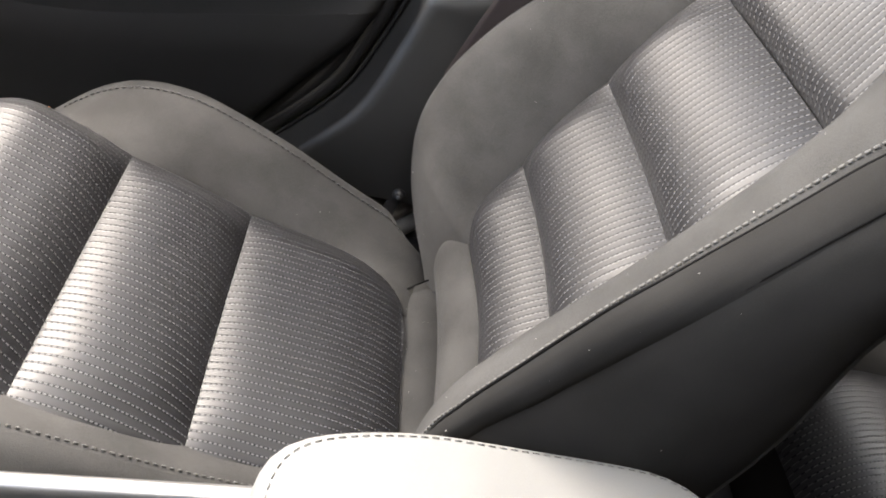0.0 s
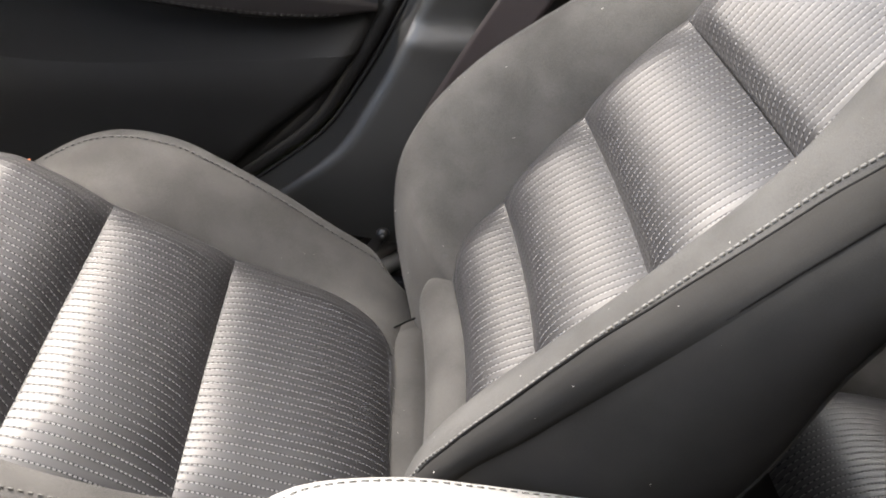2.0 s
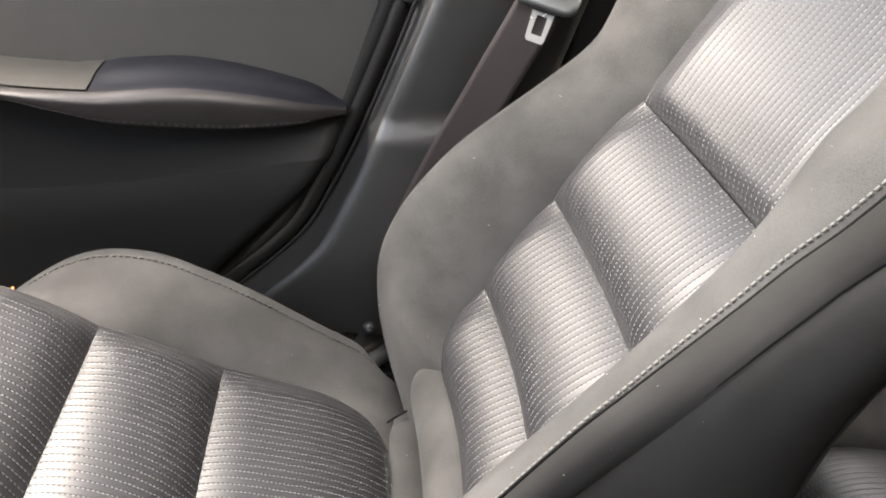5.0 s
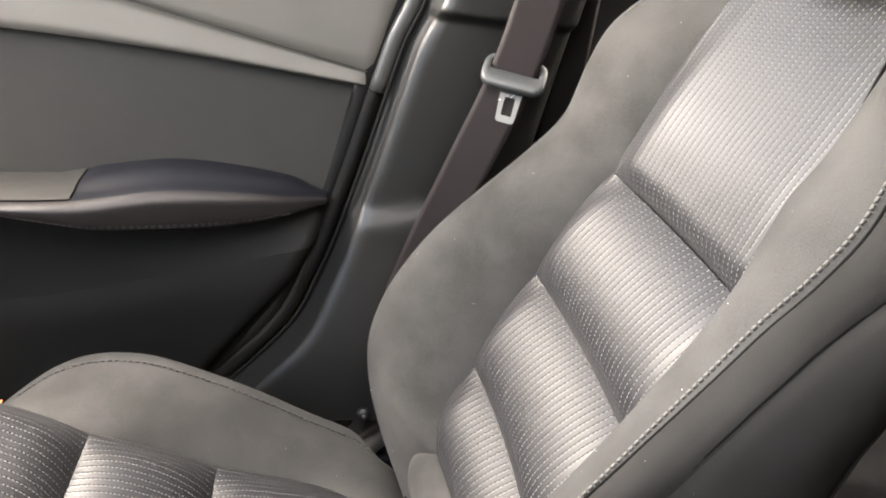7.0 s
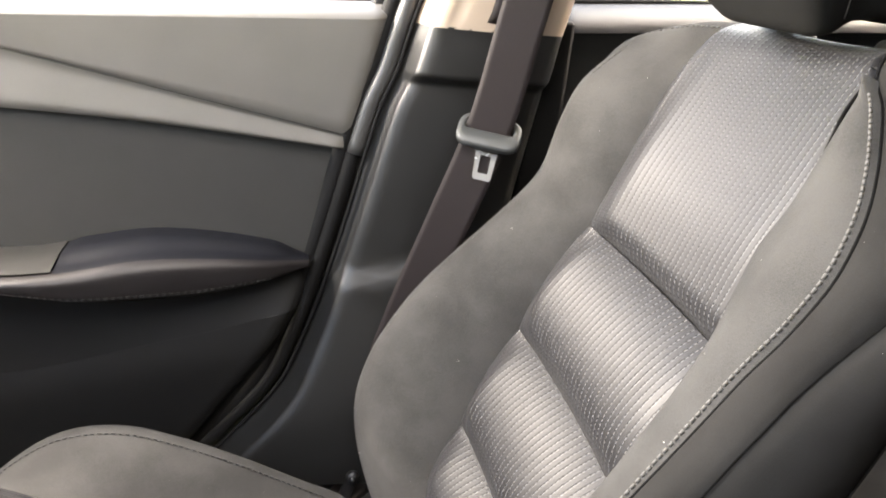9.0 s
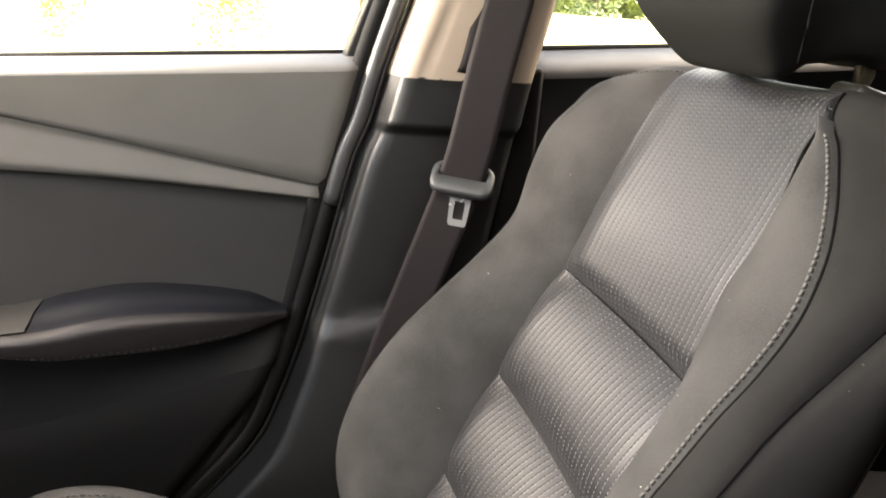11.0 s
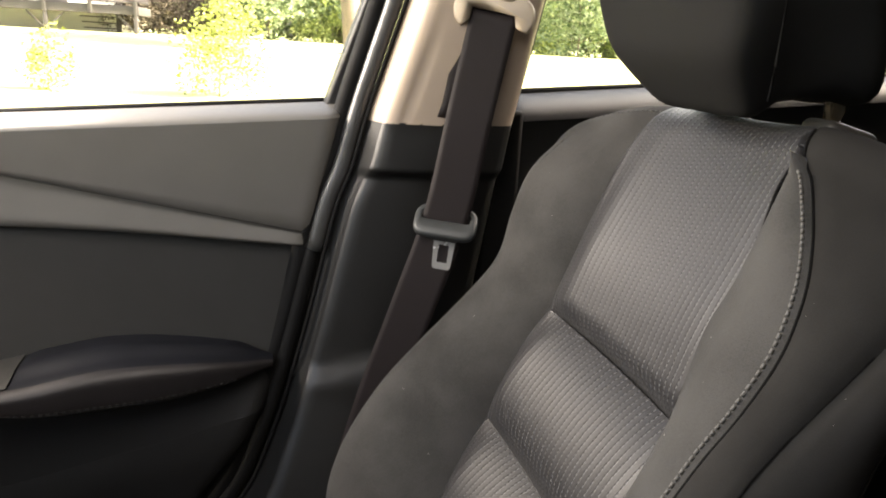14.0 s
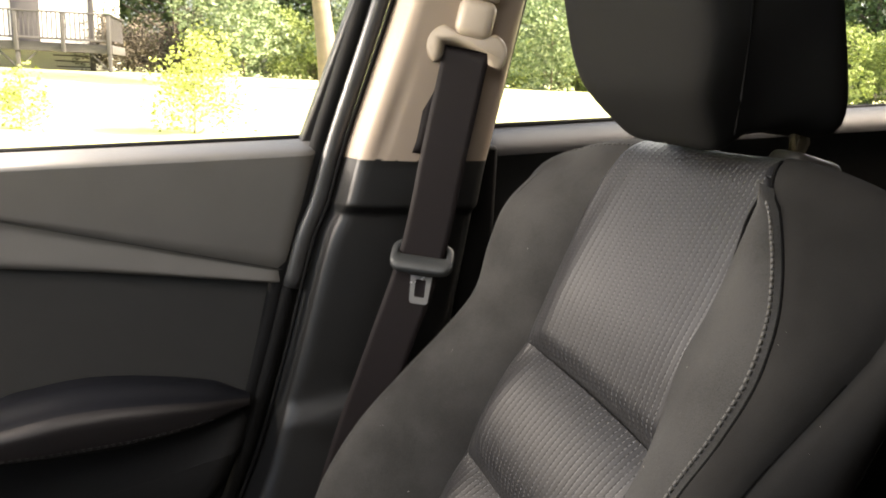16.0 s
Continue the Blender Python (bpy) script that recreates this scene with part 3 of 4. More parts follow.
sheet("cushion_bolster", cush_near_bolster, steps(-0.26, 0.32, 60), steps(0, 1.0, 10), CLOTH, seat, flip=True)
sheet("cushion_side_strip", cush_near_bolster, steps(-0.26, 0.32, 60), steps(1.0, 3, 24), CLOTH, seat, flip=True)
stitches("stitching", [Vector(cush_near_bolster(a, 0.90)) + Vector((0, 0, 0.0006)) for a in steps(-0.15, 0.24, 60)], THREAD, seat, 0.0030, 0.0030, 0.0008)

def strip_end(a):
    return 0.628 + 1.0 * max(-0.01, -0.165 - a)


# plain cloth behind the ribbed cushion, running in under the backrest
sheet("cushion_rear_strip",
      lambda a, v: on_cushion(a, 0.330 + (strip_end(a) - 0.330) * v, 0.031 - 0.006 * (1 - arc_round((1 - v) * 30))  + 0.006 * math.sin(math.pi * (a + 0.30) / 0.14) - 0.010 * smooth(-0.20, -0.155, a) - 0.03 * smooth(-0.24, -0.32, a)),
      steps(-0.32, -0.155, 24), steps(0, 1, 14), CLOTH, seat)
# shade where the rear strip meets the bolster, painted as a dark tube
part("seam_shade", tube(bmesh.new(), [on_cushion(a, strip_end(a) - 0.003, 0.0325 + 0.006 * math.sin(math.pi * (a + 0.30) / 0.14) - 0.010 * smooth(-0.20, -0.155, a)) for a in steps(-0.235, -0.158, 16)], 0.0011, 6), SEAM_SHADE, seat, "black line painted as the shade in the seam")
base_bm = block(bmesh.new(), (-0.24, 0.335, 0.33), (0.20, 0.765, 0.465), 0.03, 3)
part("seat_base", base_bm, PLASTIC, seat)

# headrest: a soft rounded block on two posts


def soft_block(centre, half, power, lean, mat, parent, name, n=30, shape=None):
    c = Vector(centre)
    turn = Matrix.Rotation(radians(lean), 3, "Y")
    verts, faces = [], []
    rings = n
    for i in range(rings + 1):
        th = math.pi * i / rings
        for j in range(2 * n):
            ph = math.pi * j / n
            d = Vector((math.sin(th) * math.cos(ph), math.sin(th) * math.sin(ph), math.cos(th)))
            k = sum(abs(e) ** power for e in d) ** (-1 / power)
            p = Vector([e * k * h for e, h in zip(d, half)])
            if shape:
                p = shape(p)
            verts.append(tuple(c + turn @ p))
    m = 2 * n
    for i in range(rings):
        for j in range(m):
            faces.append((i * m + j, (i + 1) * m + j, (i + 1) * m + (j + 1) % m, i * m + (j + 1) % m))
    return raw(name, verts, faces, mat, parent, "", True)


def head_shape(p):
    # a chin: the front narrows and is drawn under towards the bottom, while the rear stays square
    chin = smooth(-0.018, -0.113, p.z) * smooth(0.045, -0.045, p.x)
    y = p.y * (1 - 0.30 * chin)
    x = p.x + 0.021 * smooth(-0.050, -0.113, p.z) * smooth(0.02, -0.05, p.x)
    lift = 0.011 * smooth(-0.05, -0.015, p.x) * smooth(0.052, 0.010, p.x) - 0.004 * smooth(0.02, 0.052, p.x)
    z = p.z + lift * smooth(-0.05, -0.11, p.z)
    return Vector((x, y, z))


headrest = soft_block((0.328, MID, 1.221), (0.055, 0.115, 0.113), 8.0, -14, CLOTH_HEAD, seat, "headrest", 60, head_shape)
headrest["label"] = "dark cloth headrest with a curved side seam"
for y in (MID - 0.074, MID + 0.074):
    part("headrest_post", tube(bmesh.new(), [(0.380, y, 1.06), (0.389, y, 1.118), (0.384, y, 1.175)], 0.0070, 14), BRASSY, headrest, "steel headrest post")
    g = bmesh.new()
    block(g, (-0.022, -0.017, -0.010), (0.022, 0.017, 0.009), 0.007, 4, Matrix.Translation((0.395, y, 1.100)) @ Matrix.Rotation(radians(14), 4, "Y"))
    part("post_guide", g, GUIDE, seat, "dark plastic headrest guide")
head_seam = [(0.296 + 0.012 * math.sin(t * 2.2), MID - 0.1185 + 0.010 * (1 - t) ** 3 + 0.0015, 1.34 - 0.215 * t) for t in steps(0, 1, 30)]

part("headrest_seam", tube(bmesh.new(), head_seam, 0.0008, 6), SEAM_SHADE, headrest)

# pale lint caught on the cloth
rng = random.Random(8)
spots = [Vector(far_place(rng.uniform(-0.15, 0.38), rng.uniform(0.15, 1.4))) for _ in range(26)]
spots += [Vector(near_place(0, 0.008)(rng.uniform(-0.14, 0.36), rng.uniform(0.3, 0.9))) for _ in range(16)]
spots += [Vector(near_place(1, 0.006)(rng.uniform(-0.14, 0.36), rng.uniform(0.1, 0.9))) for _ in range(12)]
spots += [Vector(near_place(2, 0.012)(rng.uniform(0.0, 0.36), rng.uniform(0.05, 0.5))) for _ in range(6)]
spots += [Vector(cush_far_bolster(rng.uniform(-0.2, 0.15), rng.uniform(0.2, 1.0))) for _ in range(12)]
spots += [Vector(on_cushion(rng.uniform(-0.24, -0.165), rng.uniform(0.37, 0.60), 0.038)) for _ in range(14)]
verts, faces = [], []
for p in spots:
    size = 0.00036 * rng.uniform(0.4, 1.3)
    n = len(verts)
    verts += [tuple(p + size * Vector((rng.gauss(0, 1), rng.gauss(0, 1), rng.gauss(0, 1)))) for _ in range(4)]
    faces += [(n, n + 1, n + 2), (n, n + 2, n + 3), (n, n + 3, n + 1), (n + 1, n + 3, n + 2)]
lint = raw("lint", verts, faces, DUST, seat)
lint["kind"] = "stuff"

# small orange tag at the front corner of the cushion
tag = thing("seat_tag", "small orange cloth tag tucked beside the cushion", "tag", at=on_cushion(0.21, 0.69, -0.05))
sheet("tag_cloth", lambda u, v: on_cushion(0.212 + 0.003 * math.sin(v * 4), 0.664 + 0.030 * u, -0.075 + 0.040 * v - 0.004 * u), steps(0, 1, 8), steps(0, 1, 8), ORANGE, tag, thick=0.002)

# ---- console between the seats ----
console = thing("centre_console", "centre console with a leather armrest painted pale for glare and silver trim", "car console", at=(0.1, 0.17, 0.36))
ARM_Z = 0.735


def lid_outline(t, inset):
    """The armrest lid seen from above: a long rounded rectangle that narrows to the rear."""
    x0, x1, y0, y1 = -0.034 + inset, 0.250 - inset, 0.045 + inset, 0.299 - inset
    cx, cy = (x0 + x1) / 2, (y0 + y1) / 2
    hx, hy = (x1 - x0) / 2, (y1 - y0) / 2
    c, s = math.cos(t), math.sin(t)
    p = 6.5
    k = (abs(c) ** p + abs(s) ** p) ** (-1 / p)
    x, y = hx * c * k, hy * s * k
    y += (-0.012 * smooth(-0.03, -0.14, x) - 0.004 * smooth(0.09, 0.14, x)) * (y / hy if y > 0 else 0)
    return cx + x, cy + y


def lid_place(t, v):
    # v: 0 at the middle of the top, 1 at the rim, 2 at the foot of the side
    if v <= 1:
        x, y = lid_outline(t, 0.010)
        cx, cy = 0.108, 0.172
        k = v ** 0.7
        return (cx + (x - cx) * k, cy + (y - cy) * k, ARM_Z + 0.004 * (1 - k * k))
    ph = min(1.0, v - 1) * math.pi / 2
    x, y = lid_outline(t, 0.010 * (1 - math.sin(ph)))
    return (x, y, ARM_Z - 0.016 * (1 - math.cos(ph)) - 0.05 * max(0.0, v - 2))


lid = sheet("armrest_lid", lid_place, steps(0, 2 * math.pi, 97), [0.02, 0.2, 0.4, 0.6, 0.8, 0.9, 0.95, 1, 1.15, 1.3, 1.5, 1.75, 2, 2.5, 3], LEATHER, console, "leather armrest lid painted pale for sky glare", flip=True)
stitches("stitching", [Vector(lid_place(t, 1.12)) + Vector((0, 0, 0.0004)) for t in steps(-0.6, math.pi + 0.6, 110)], THREAD_GREY, lid, 0.0042, 0.0026, 0.0004)
part("console_body", block(bmesh.new(), (-0.95, 0.075, 0.33), (0.245, 0.277, 0.600), 0.015, 3), PLASTIC, console)
part("console_top", block(bmesh.new(), (-0.95, 0.095, 0.596), (-0.035, 0.258, 0.610), 0.006, 3), PLASTIC_GLOSS, console)
for y in (0.066, 0.284):
    part("silver_rail", block(bmesh.new(), (-0.45, -0.007, -0.017), (0.45, 0.007, 0.017), 0.006, 3, Matrix.Translation((-0.46, y, 0.578)) @ Matrix.Rotation(radians(-9), 4, "Y")), SILVER, console, "silver trim rail")

# ---- passenger door ----
door_end = curve((0.40, -0.24), (0.50, -0.165), (0.56, -0.115), (0.63, -0.065), (0.70, -0.014), (0.788, 0.024), (0.93, 0.056), (1.08, 0.089), (1.10, 0.091))
pillar_edge = curve((0.40, -0.20), (0.50, -0.130), (0.564, -0.073), (0.633, -0.019), (0.70, 0.008), (0.757, 0.026), (0.85, 0.050), (0.975, 0.079), (1.014, 0.094), (1.066, 0.107), (1.226, 0.154), (1.42, 0.205))


def sill_z(x):
    return 1.074 + 0.073 * x


def fold_z(x):
    return 0.9485 - 0.193 * x


def fold2_z(x):
    return 0.927 - 0.085 * x - 0.16 * min(0.0, x + 0.10) ** 2


door = thing("front_passenger_door", "dark grey front car door panel with padded armrest", "car door", at=(-0.3, 0.88, 0.36))
DOOR_X0 = -1.05


def across_door(u, z):
    """From the front of the door to its rear end at height z."""
    return DOOR_X0 + (door_end(z) - DOOR_X0) * u


def turned_in(x, z):
    """The rear end of the panel turns away to the door's edge."""
    e = door_end(z) - x
    return 0.020 * (1 - arc_round(e / 0.020))


def door_sheet(name, low, high, depth, mat, nz=12, label=""):
    def f(u, v):
        x = across_door(u, 0.9)
        z = low(x) + (high(x) - low(x)) * v
        x = across_door(u, z)
        z = low(x) + (high(x) - low(x)) * v
        return (x, depth(x, z, v) + turned_in(x, z), z)
    us = [1 - (1 - t) ** 2 for t in steps(0, 1, 60)]
    return sheet(name, f, us, steps(0, 1, nz), mat, door, label, flip=False)


def upper_depth(x, z, v):
    # upright face that rolls over at the top towards the glass
    return 0.856 - 0.004 * v + 0.004 * (1 - arc_round(v * 12))


door_sheet("upper_panel", fold_z, lambda x: sill_z(x) - 0.014, upper_depth, VINYL_GREY, 14)
sheet("sill_ledge", lambda u, t: (across_door(u, 1.07), 0.852 + 0.058 * (1 - math.cos(t)) - 0.0 + turned_in(across_door(u, 1.07), 1.07) * (1 - t / 2), sill_z(across_door(u, 1.07)) - 0.014 + 0.014 * math.sin(t)),
      [1 - (1 - t) ** 2 for t in steps(0, 1, 60)], steps(0, math.pi / 2, 12), VINYL_GREY, door)
door_sheet("ledge_strip", fold2_z, fold_z, lambda x, z, v: 0.8555 + 0.0045 * v - 0.003 * (1 - arc_round((1 - v) * 5)) + 0.006 * (1 - arc_round(v * 6)), VINYL_GREY, 12)
door_sheet("door_insert", lambda x: 0.735, fold2_z, lambda x, z, v: 0.860 + 0.008 * v + 0.003 * (1 - arc_round((1 - v) * 6)), DOOR_CLOTH, 12, "dark cloth door insert")
arm_out = curve((-1.05, 0.795), (-0.45, 0.775), (-0.30, 0.772), (-0.22, 0.780), (-0.12, 0.797), (-0.04, 0.817), (0.010, 0.842))
arm_top = curve((-1.05, 0.788), (-0.36, 0.790), (-0.24, 0.799), (-0.16, 0.813), (-0.08, 0.811), (0.012, 0.797))
arm_low = curve((-1.05, 0.772), (-0.33, 0.780), (-0.276, 0.771), (-0.22, 0.760), (-0.12, 0.760), (-0.05, 0.771), (0.012, 0.787))


def arm_place(x, t):
    """t from the panel over the top and round the front to the underside."""
    out, top, low = arm_out(x), arm_top(x), arm_low(x)
    mid, half, reach = (top + low) / 2, (top - low) / 2, 0.872 - out
    c, s = math.cos(t), math.sin(t)
    rise = 0.009 * smooth(-0.262, -0.225, x) * smooth(0.012, -0.03, x) * smooth(0.5, 0.12, t)
    return (x, 0.872 - reach * abs(s) ** 0.45, mid + half * math.copysign(abs(c) ** 0.55, c) + rise)


EDGE = 0.80
OVER = [EDGE * t * t for t in steps(0, 1, 14)]
arm = sheet("armrest", arm_place, steps(DOOR_X0, 0.012, 90), steps(EDGE, 2.0, 18), ARM_LEATHER, door, "padded leather door armrest", flip=True)
sheet("armrest_top", arm_place, steps(-0.245, 0.012, 40), OVER, PLASTIC_GLOSS, door, "smooth dark armrest top", flip=True)
sheet("switch_plate", lambda x, t: tuple(a + b for a, b in zip(arm_place(x, t), (0, 0, 0.002))), steps(DOOR_X0, -0.246, 30), OVER, TRIM_GREY, door, "satin grey switch plate", flip=True)
sheet("armrest_underside", arm_place, steps(DOOR_X0, 0.012, 80), steps(2.0, math.pi, 12), VINYL, door, flip=True)
for t in (1.82, 1.93):
    stitches("stitching", [Vector(arm_place(x, t)) + Vector((0, -0.0006, 0)) for x in steps(-0.5, -0.03, 60)], THREAD_DARK, arm, 0.0045, 0.0026, 0.0003)
low_line = curve((-1.05, 0.60), (-0.36, 0.645), (-0.12, 0.700), (0.0, 0.735))
door_sheet("lower_panel", lambda x: 0.34, low_line, lambda x, z, v: 0.832 + 0.016 * (1 - v) + 0.008 * (1 - arc_round((1 - v) * 10)), VINYL, 16, "black vinyl lower door panel")
door_sheet("middle_panel", low_line, lambda x: 0.776, lambda x, z, v: 0.8405 + 0.020 * v, VINYL, 8)

# window frame of the door: a slanting post behind the glass, and the rubber at the sill


def prism(name, a, b, wide, deep, mat, parent, label="", across=(1, 0, 0), bevel=0.004):
    """A straight bar from a to b, wide along the given direction and deep at right angles to it."""
    a, b = Vector(a), Vector(b)
    d = (b - a).normalized()
    side = (Vector(across) - d * d.dot(Vector(across))).normalized()
    third = d.cross(side)
    m = Matrix((side, third, d)).transposed().to_4x4()
    m.translation = (a + b) / 2
    return part(name, block(bmesh.new(), (-wide / 2, -deep / 2, -(b - a).length / 2), (wide / 2, deep / 2, (b - a).length / 2), bevel, 2, m), mat, parent, label)


prism("window_post", (0.087, 0.905, 1.055), (0.211, 0.845, 1.42), 0.050, 0.030, PLASTIC, door)
prism("window_rubber", (-1.0, 0.915, sill_z(-1.0) - 0.003), (0.075, 0.915, sill_z(0.075) - 0.003), 0.014, 0.014, RUBBER, door, across=(0, 1, 0))
pane = part("window_pane", block(bmesh.new(), (-1.0, 0.916, 0.98), (0.19, 0.920, 1.47)), GLASS, door, "clear door glass", soft=False)
pane.visible_shadow = False
sheet("door_rear_face", lambda z, v: (door_end(z) - 0.002 + 0.004 * v, 0.868 + 0.09 * v, z), steps(0.36, 1.075, 30), [0, 0.5, 1], PLASTIC, door)

# rubber along the door opening
seal = thing("door_seal", "black rubber door seal along the pillar", "door seal", kind="structure", at=(0.0, 0.87, 0.4))
part("rubber_tube", tube(bmesh.new(), [(pillar_edge(z) - 0.022, 0.870 - 0.10 * max(0, z - 1.08), z) for z in steps(0.38, 1.42, 60)], 0.011, 10), RUBBER, seal)
# light on the upper seal is put into its grey; the foot stays black
part("rubber_flange", tube(bmesh.new(), [(pillar_edge(z) - 0.008, 0.859 - 0.12 * max(0, z - 1.08), z) for z in steps(0.92, 1.42, 40)], 0.0095, 16), RUBBER_LIT, seal, "satin rubber flange painted grey as if lit")
part("rubber_foot", tube(bmesh.new(), [(pillar_edge(z) - 0.010, 0.862, z) for z in steps(0.38, 0.925, 40)], 0.0085, 12), RUBBER, seal)
part("rubber_lip", tube(bmesh.new(), [(pillar_edge(z) + 0.0022, 0.850 - 0.13 * max(0, z - 1.08), z) for z in steps(0.38, 1.42, 60)], 0.0022, 8), RUBBER, seal)

# ---- pillar between the doors ----
pillar = thing("pillar_trim", "pillar trim, black plastic below and beige above", "pillar", kind="structure", at=(0.17, 0.84, 0.4))


def pillar_rear(z):
    return 0.270 + 0.15 * (z - 1.05)


def pillar_face(z, along=0.0):
    """How far in the flat of the trim stands: a flared foot, a plain shaft and a thicker head."""
    flare = 0.024 * smooth(0.78, 0.60, z)
    return 0.832 - flare - 0.011 * smooth(0.786, 0.774, z - 0.30 * along) - 0.014 * smooth(1.004, 1.018, z) - 0.14 * max(0.0, z - 1.06)


def pillar_place(z, v):
    """v across: from the rubber round the front edge, over the face, and round to the rear door."""
    x0, x1, y = pillar_edge(z), pillar_rear(z), pillar_face(z)
    rim = 0.018
    if v <= 1:
        return (x0 + 0.004 + 0.012 * v, 0.858 - 0.13 * max(0, z - 1.06) - (0.858 - 0.13 * max(0, z - 1.06) - y - 0.012) * v, z)
    if v <= 2:
        ph = (v - 1) * math.pi / 2
        return (x0 + 0.016 + rim * (1 - math.cos(ph)), y + 0.012 * (1 - math.sin(ph)), z)
    if v <= 3:
        return (x0 + 0.016 + rim + (x1 - x0 - 0.016 - 2 * rim) * (v - 2), pillar_face(z, (x1 - x0 - 0.052) * (v - 2)) - 0.003 * math.sin(math.pi * (v - 2)), z)
    ph = (v - 3) * math.pi / 2
    return (x1 - rim + rim * math.sin(ph), pillar_face(z, x1 - x0 - 0.052) + 0.05 * (1 - math.cos(ph)), z)


ACROSS = [0, 0.5, 1, 1.15, 1.3, 1.5, 1.75, 2, 2.2, 2.4, 2.6, 2.8, 3, 3.3, 3.6, 4]
heights = steps(0.526, 0.99, 40) + steps(0.995, 1.03, 16) + steps(1.036, 1.067, 5)
sheet("lower_trim", pillar_place, heights, ACROSS, PILLAR_BLACK, pillar, "black moulded lower trim")


def upper_place(z, v):
    """The beige upper trim, with a shallow dent that dies out upwards."""
    x, y, z = pillar_place(z, v)
    return (x, y + 0.0032 * math.exp(-((x - pillar_edge(z) - 0.038) / 0.0045) ** 2) * smooth(1.19, 1.10, z) * smooth(1.068, 1.082, z), z)


sheet("upper_trim", upper_place, steps(1.0655, 1.46, 40), steps(0, 1, 4) + steps(1.1, 2, 10) + steps(2.05, 2.6, 14) + [2.8, 3, 3.3, 3.6, 4], BEIGE, pillar, "beige moulded upper trim")
sheet("trim_top_edge", lambda v, w: tuple(Vector(pillar_place(1.067, v)) + Vector((0, 0.012 * w, 0))), ACROSS, [0, 1], PLASTIC, pillar)
part("pillar_core", block(bmesh.new(), (0.040, 0.922, 0.90), (0.270, 0.962, 1.074), 0.006, 2), PLASTIC, pillar)

# ---- seat belt ----
belt = thing("seat_belt", "dark brown seat belt with grey slider and steel tongue", "seat belt", at=(0.2, 0.79, 1.0))


def ribbon(name, pts, wide, mat, parent, label="", across=(1, 0, 0), n=60):
    """A flat woven strap through pts, with a rounded thickness of a millimetre or so."""
    px, py, pz = (curve(*[(i, p[k]) for i, p in enumerate(pts)]) for k in range(3))
    ac = Vector(across).normalized()

    def f(t, w):
        p = Vector((px(t), py(t), pz(t)))
        d = (Vector((px(t + 0.02), py(t + 0.02), pz(t + 0.02))) - Vector((px(t - 0.02), py(t - 0.02), pz(t - 0.02)))).normalized()
        side = (ac - d * d.dot(ac)).normalized()
        return p + side * (w * wide / 2)
    return sheet(name, f, steps(0, len(pts) - 1, n), steps(-1, 1, 9), mat, parent, label, uv=lambda t, w: (w * wide / 2, t * 0.1), thick=0.0014)


LEAN = (0.93, -0.33, 0.0)
ribbon("webbing", [(0.2265, 0.788, 1.182), (0.208, 0.789, 1.08), (0.189, 0.791, 0.972), (0.155, 0.795, 0.86), (0.124, 0.799, 0.76), (0.088, 0.803, 0.62), (0.077, 0.800, 0.545)], 0.0475, WEBBING, belt, "dark brown woven strap", LEAN)
ribbon("webbing", [(0.219, 0.797, 1.186), (0.2125, 0.799, 1.14), (0.2035, 0.803, 1.082), (0.2015, 0.824, 1.068)], 0.046, WEBBING, belt, "", LEAN, 24)
# guide loop at the shoulder, a cream ring with a cover above it
ring_at = Matrix.Translation((0.2265, 0.790, 1.182)) @ Matrix.Rotation(radians(-19), 4, "Z") @ Matrix.Rotation(radians(9), 4, "Y")
ring = bmesh.new()


def guide_outline():
    """Two round ears with a notch between them for the strap."""
    pts = [(-0.0235, 0.001), (-0.0240, -0.013)]
    pts += [(-0.024 + 0.0175 * math.cos(a), -0.000 + 0.0195 * math.sin(a)) for a in steps(math.radians(-110), math.radians(-265), 16)]
    pts += [(-0.012, 0.0150), (0.0, 0.0140), (0.012, 0.0150)]
    pts += [(0.024 + 0.0175 * math.cos(a), -0.000 + 0.0195 * math.sin(a)) for a in steps(math.radians(85), math.radians(-45), 16)]
    pts += [(0.0262, -0.011), (0.0235, 0.001)]
    return pts


rows = []
for y, inset in ((0.006, 0.0), (-0.002, 0.0), (-0.0045, 0.0012), (-0.006, 0.0035)):
    rows.append([ring.verts.new(ring_at @ Vector((x * (1 - inset / 0.042), y, z - inset * (z / 0.02)))) for x, z in guide_outline()])
count = len(rows[0])
for a, b in zip(rows, rows[1:]):
    for k in range(count):
        ring.faces.new((a[k], a[(k + 1) % count], b[(k + 1) % count], b[k]))
ring.faces.new(rows[0])
ring.faces.new(rows[-1][::-1])
bmesh.ops.recalc_face_normals(ring, faces=ring.faces)
part("guide_ring", ring, CREAM, belt, "cream plastic belt guide")
cover = bmesh.new()
block(cover, (-0.0190, -0.013, 0.012), (0.0190, 0.010, 0.050), 0.010, 4, ring_at @ Matrix.Translation((0.002, 0, 0)) @ Matrix.Rotation(radians(2), 4, "Y"))
block(cover, (-0.0190, -0.013, 0.0505), (0.0190, 0.010, 0.150), 0.004, 3, ring_at @ Matrix.Translation((0.002, 0, 0)) @ Matrix.Rotation(radians(2), 4, "Y"))
part("guide_cover", cover, CREAM, belt, "cream plastic cover")
# slider and tongue
slide_at = Matrix.Translation((0.1885, 0.788, 0.967)) @ Matrix.Rotation(radians(-19), 4, "Z") @ Matrix.Rotation(radians(5), 4, "Y")
tg = bmesh.new()


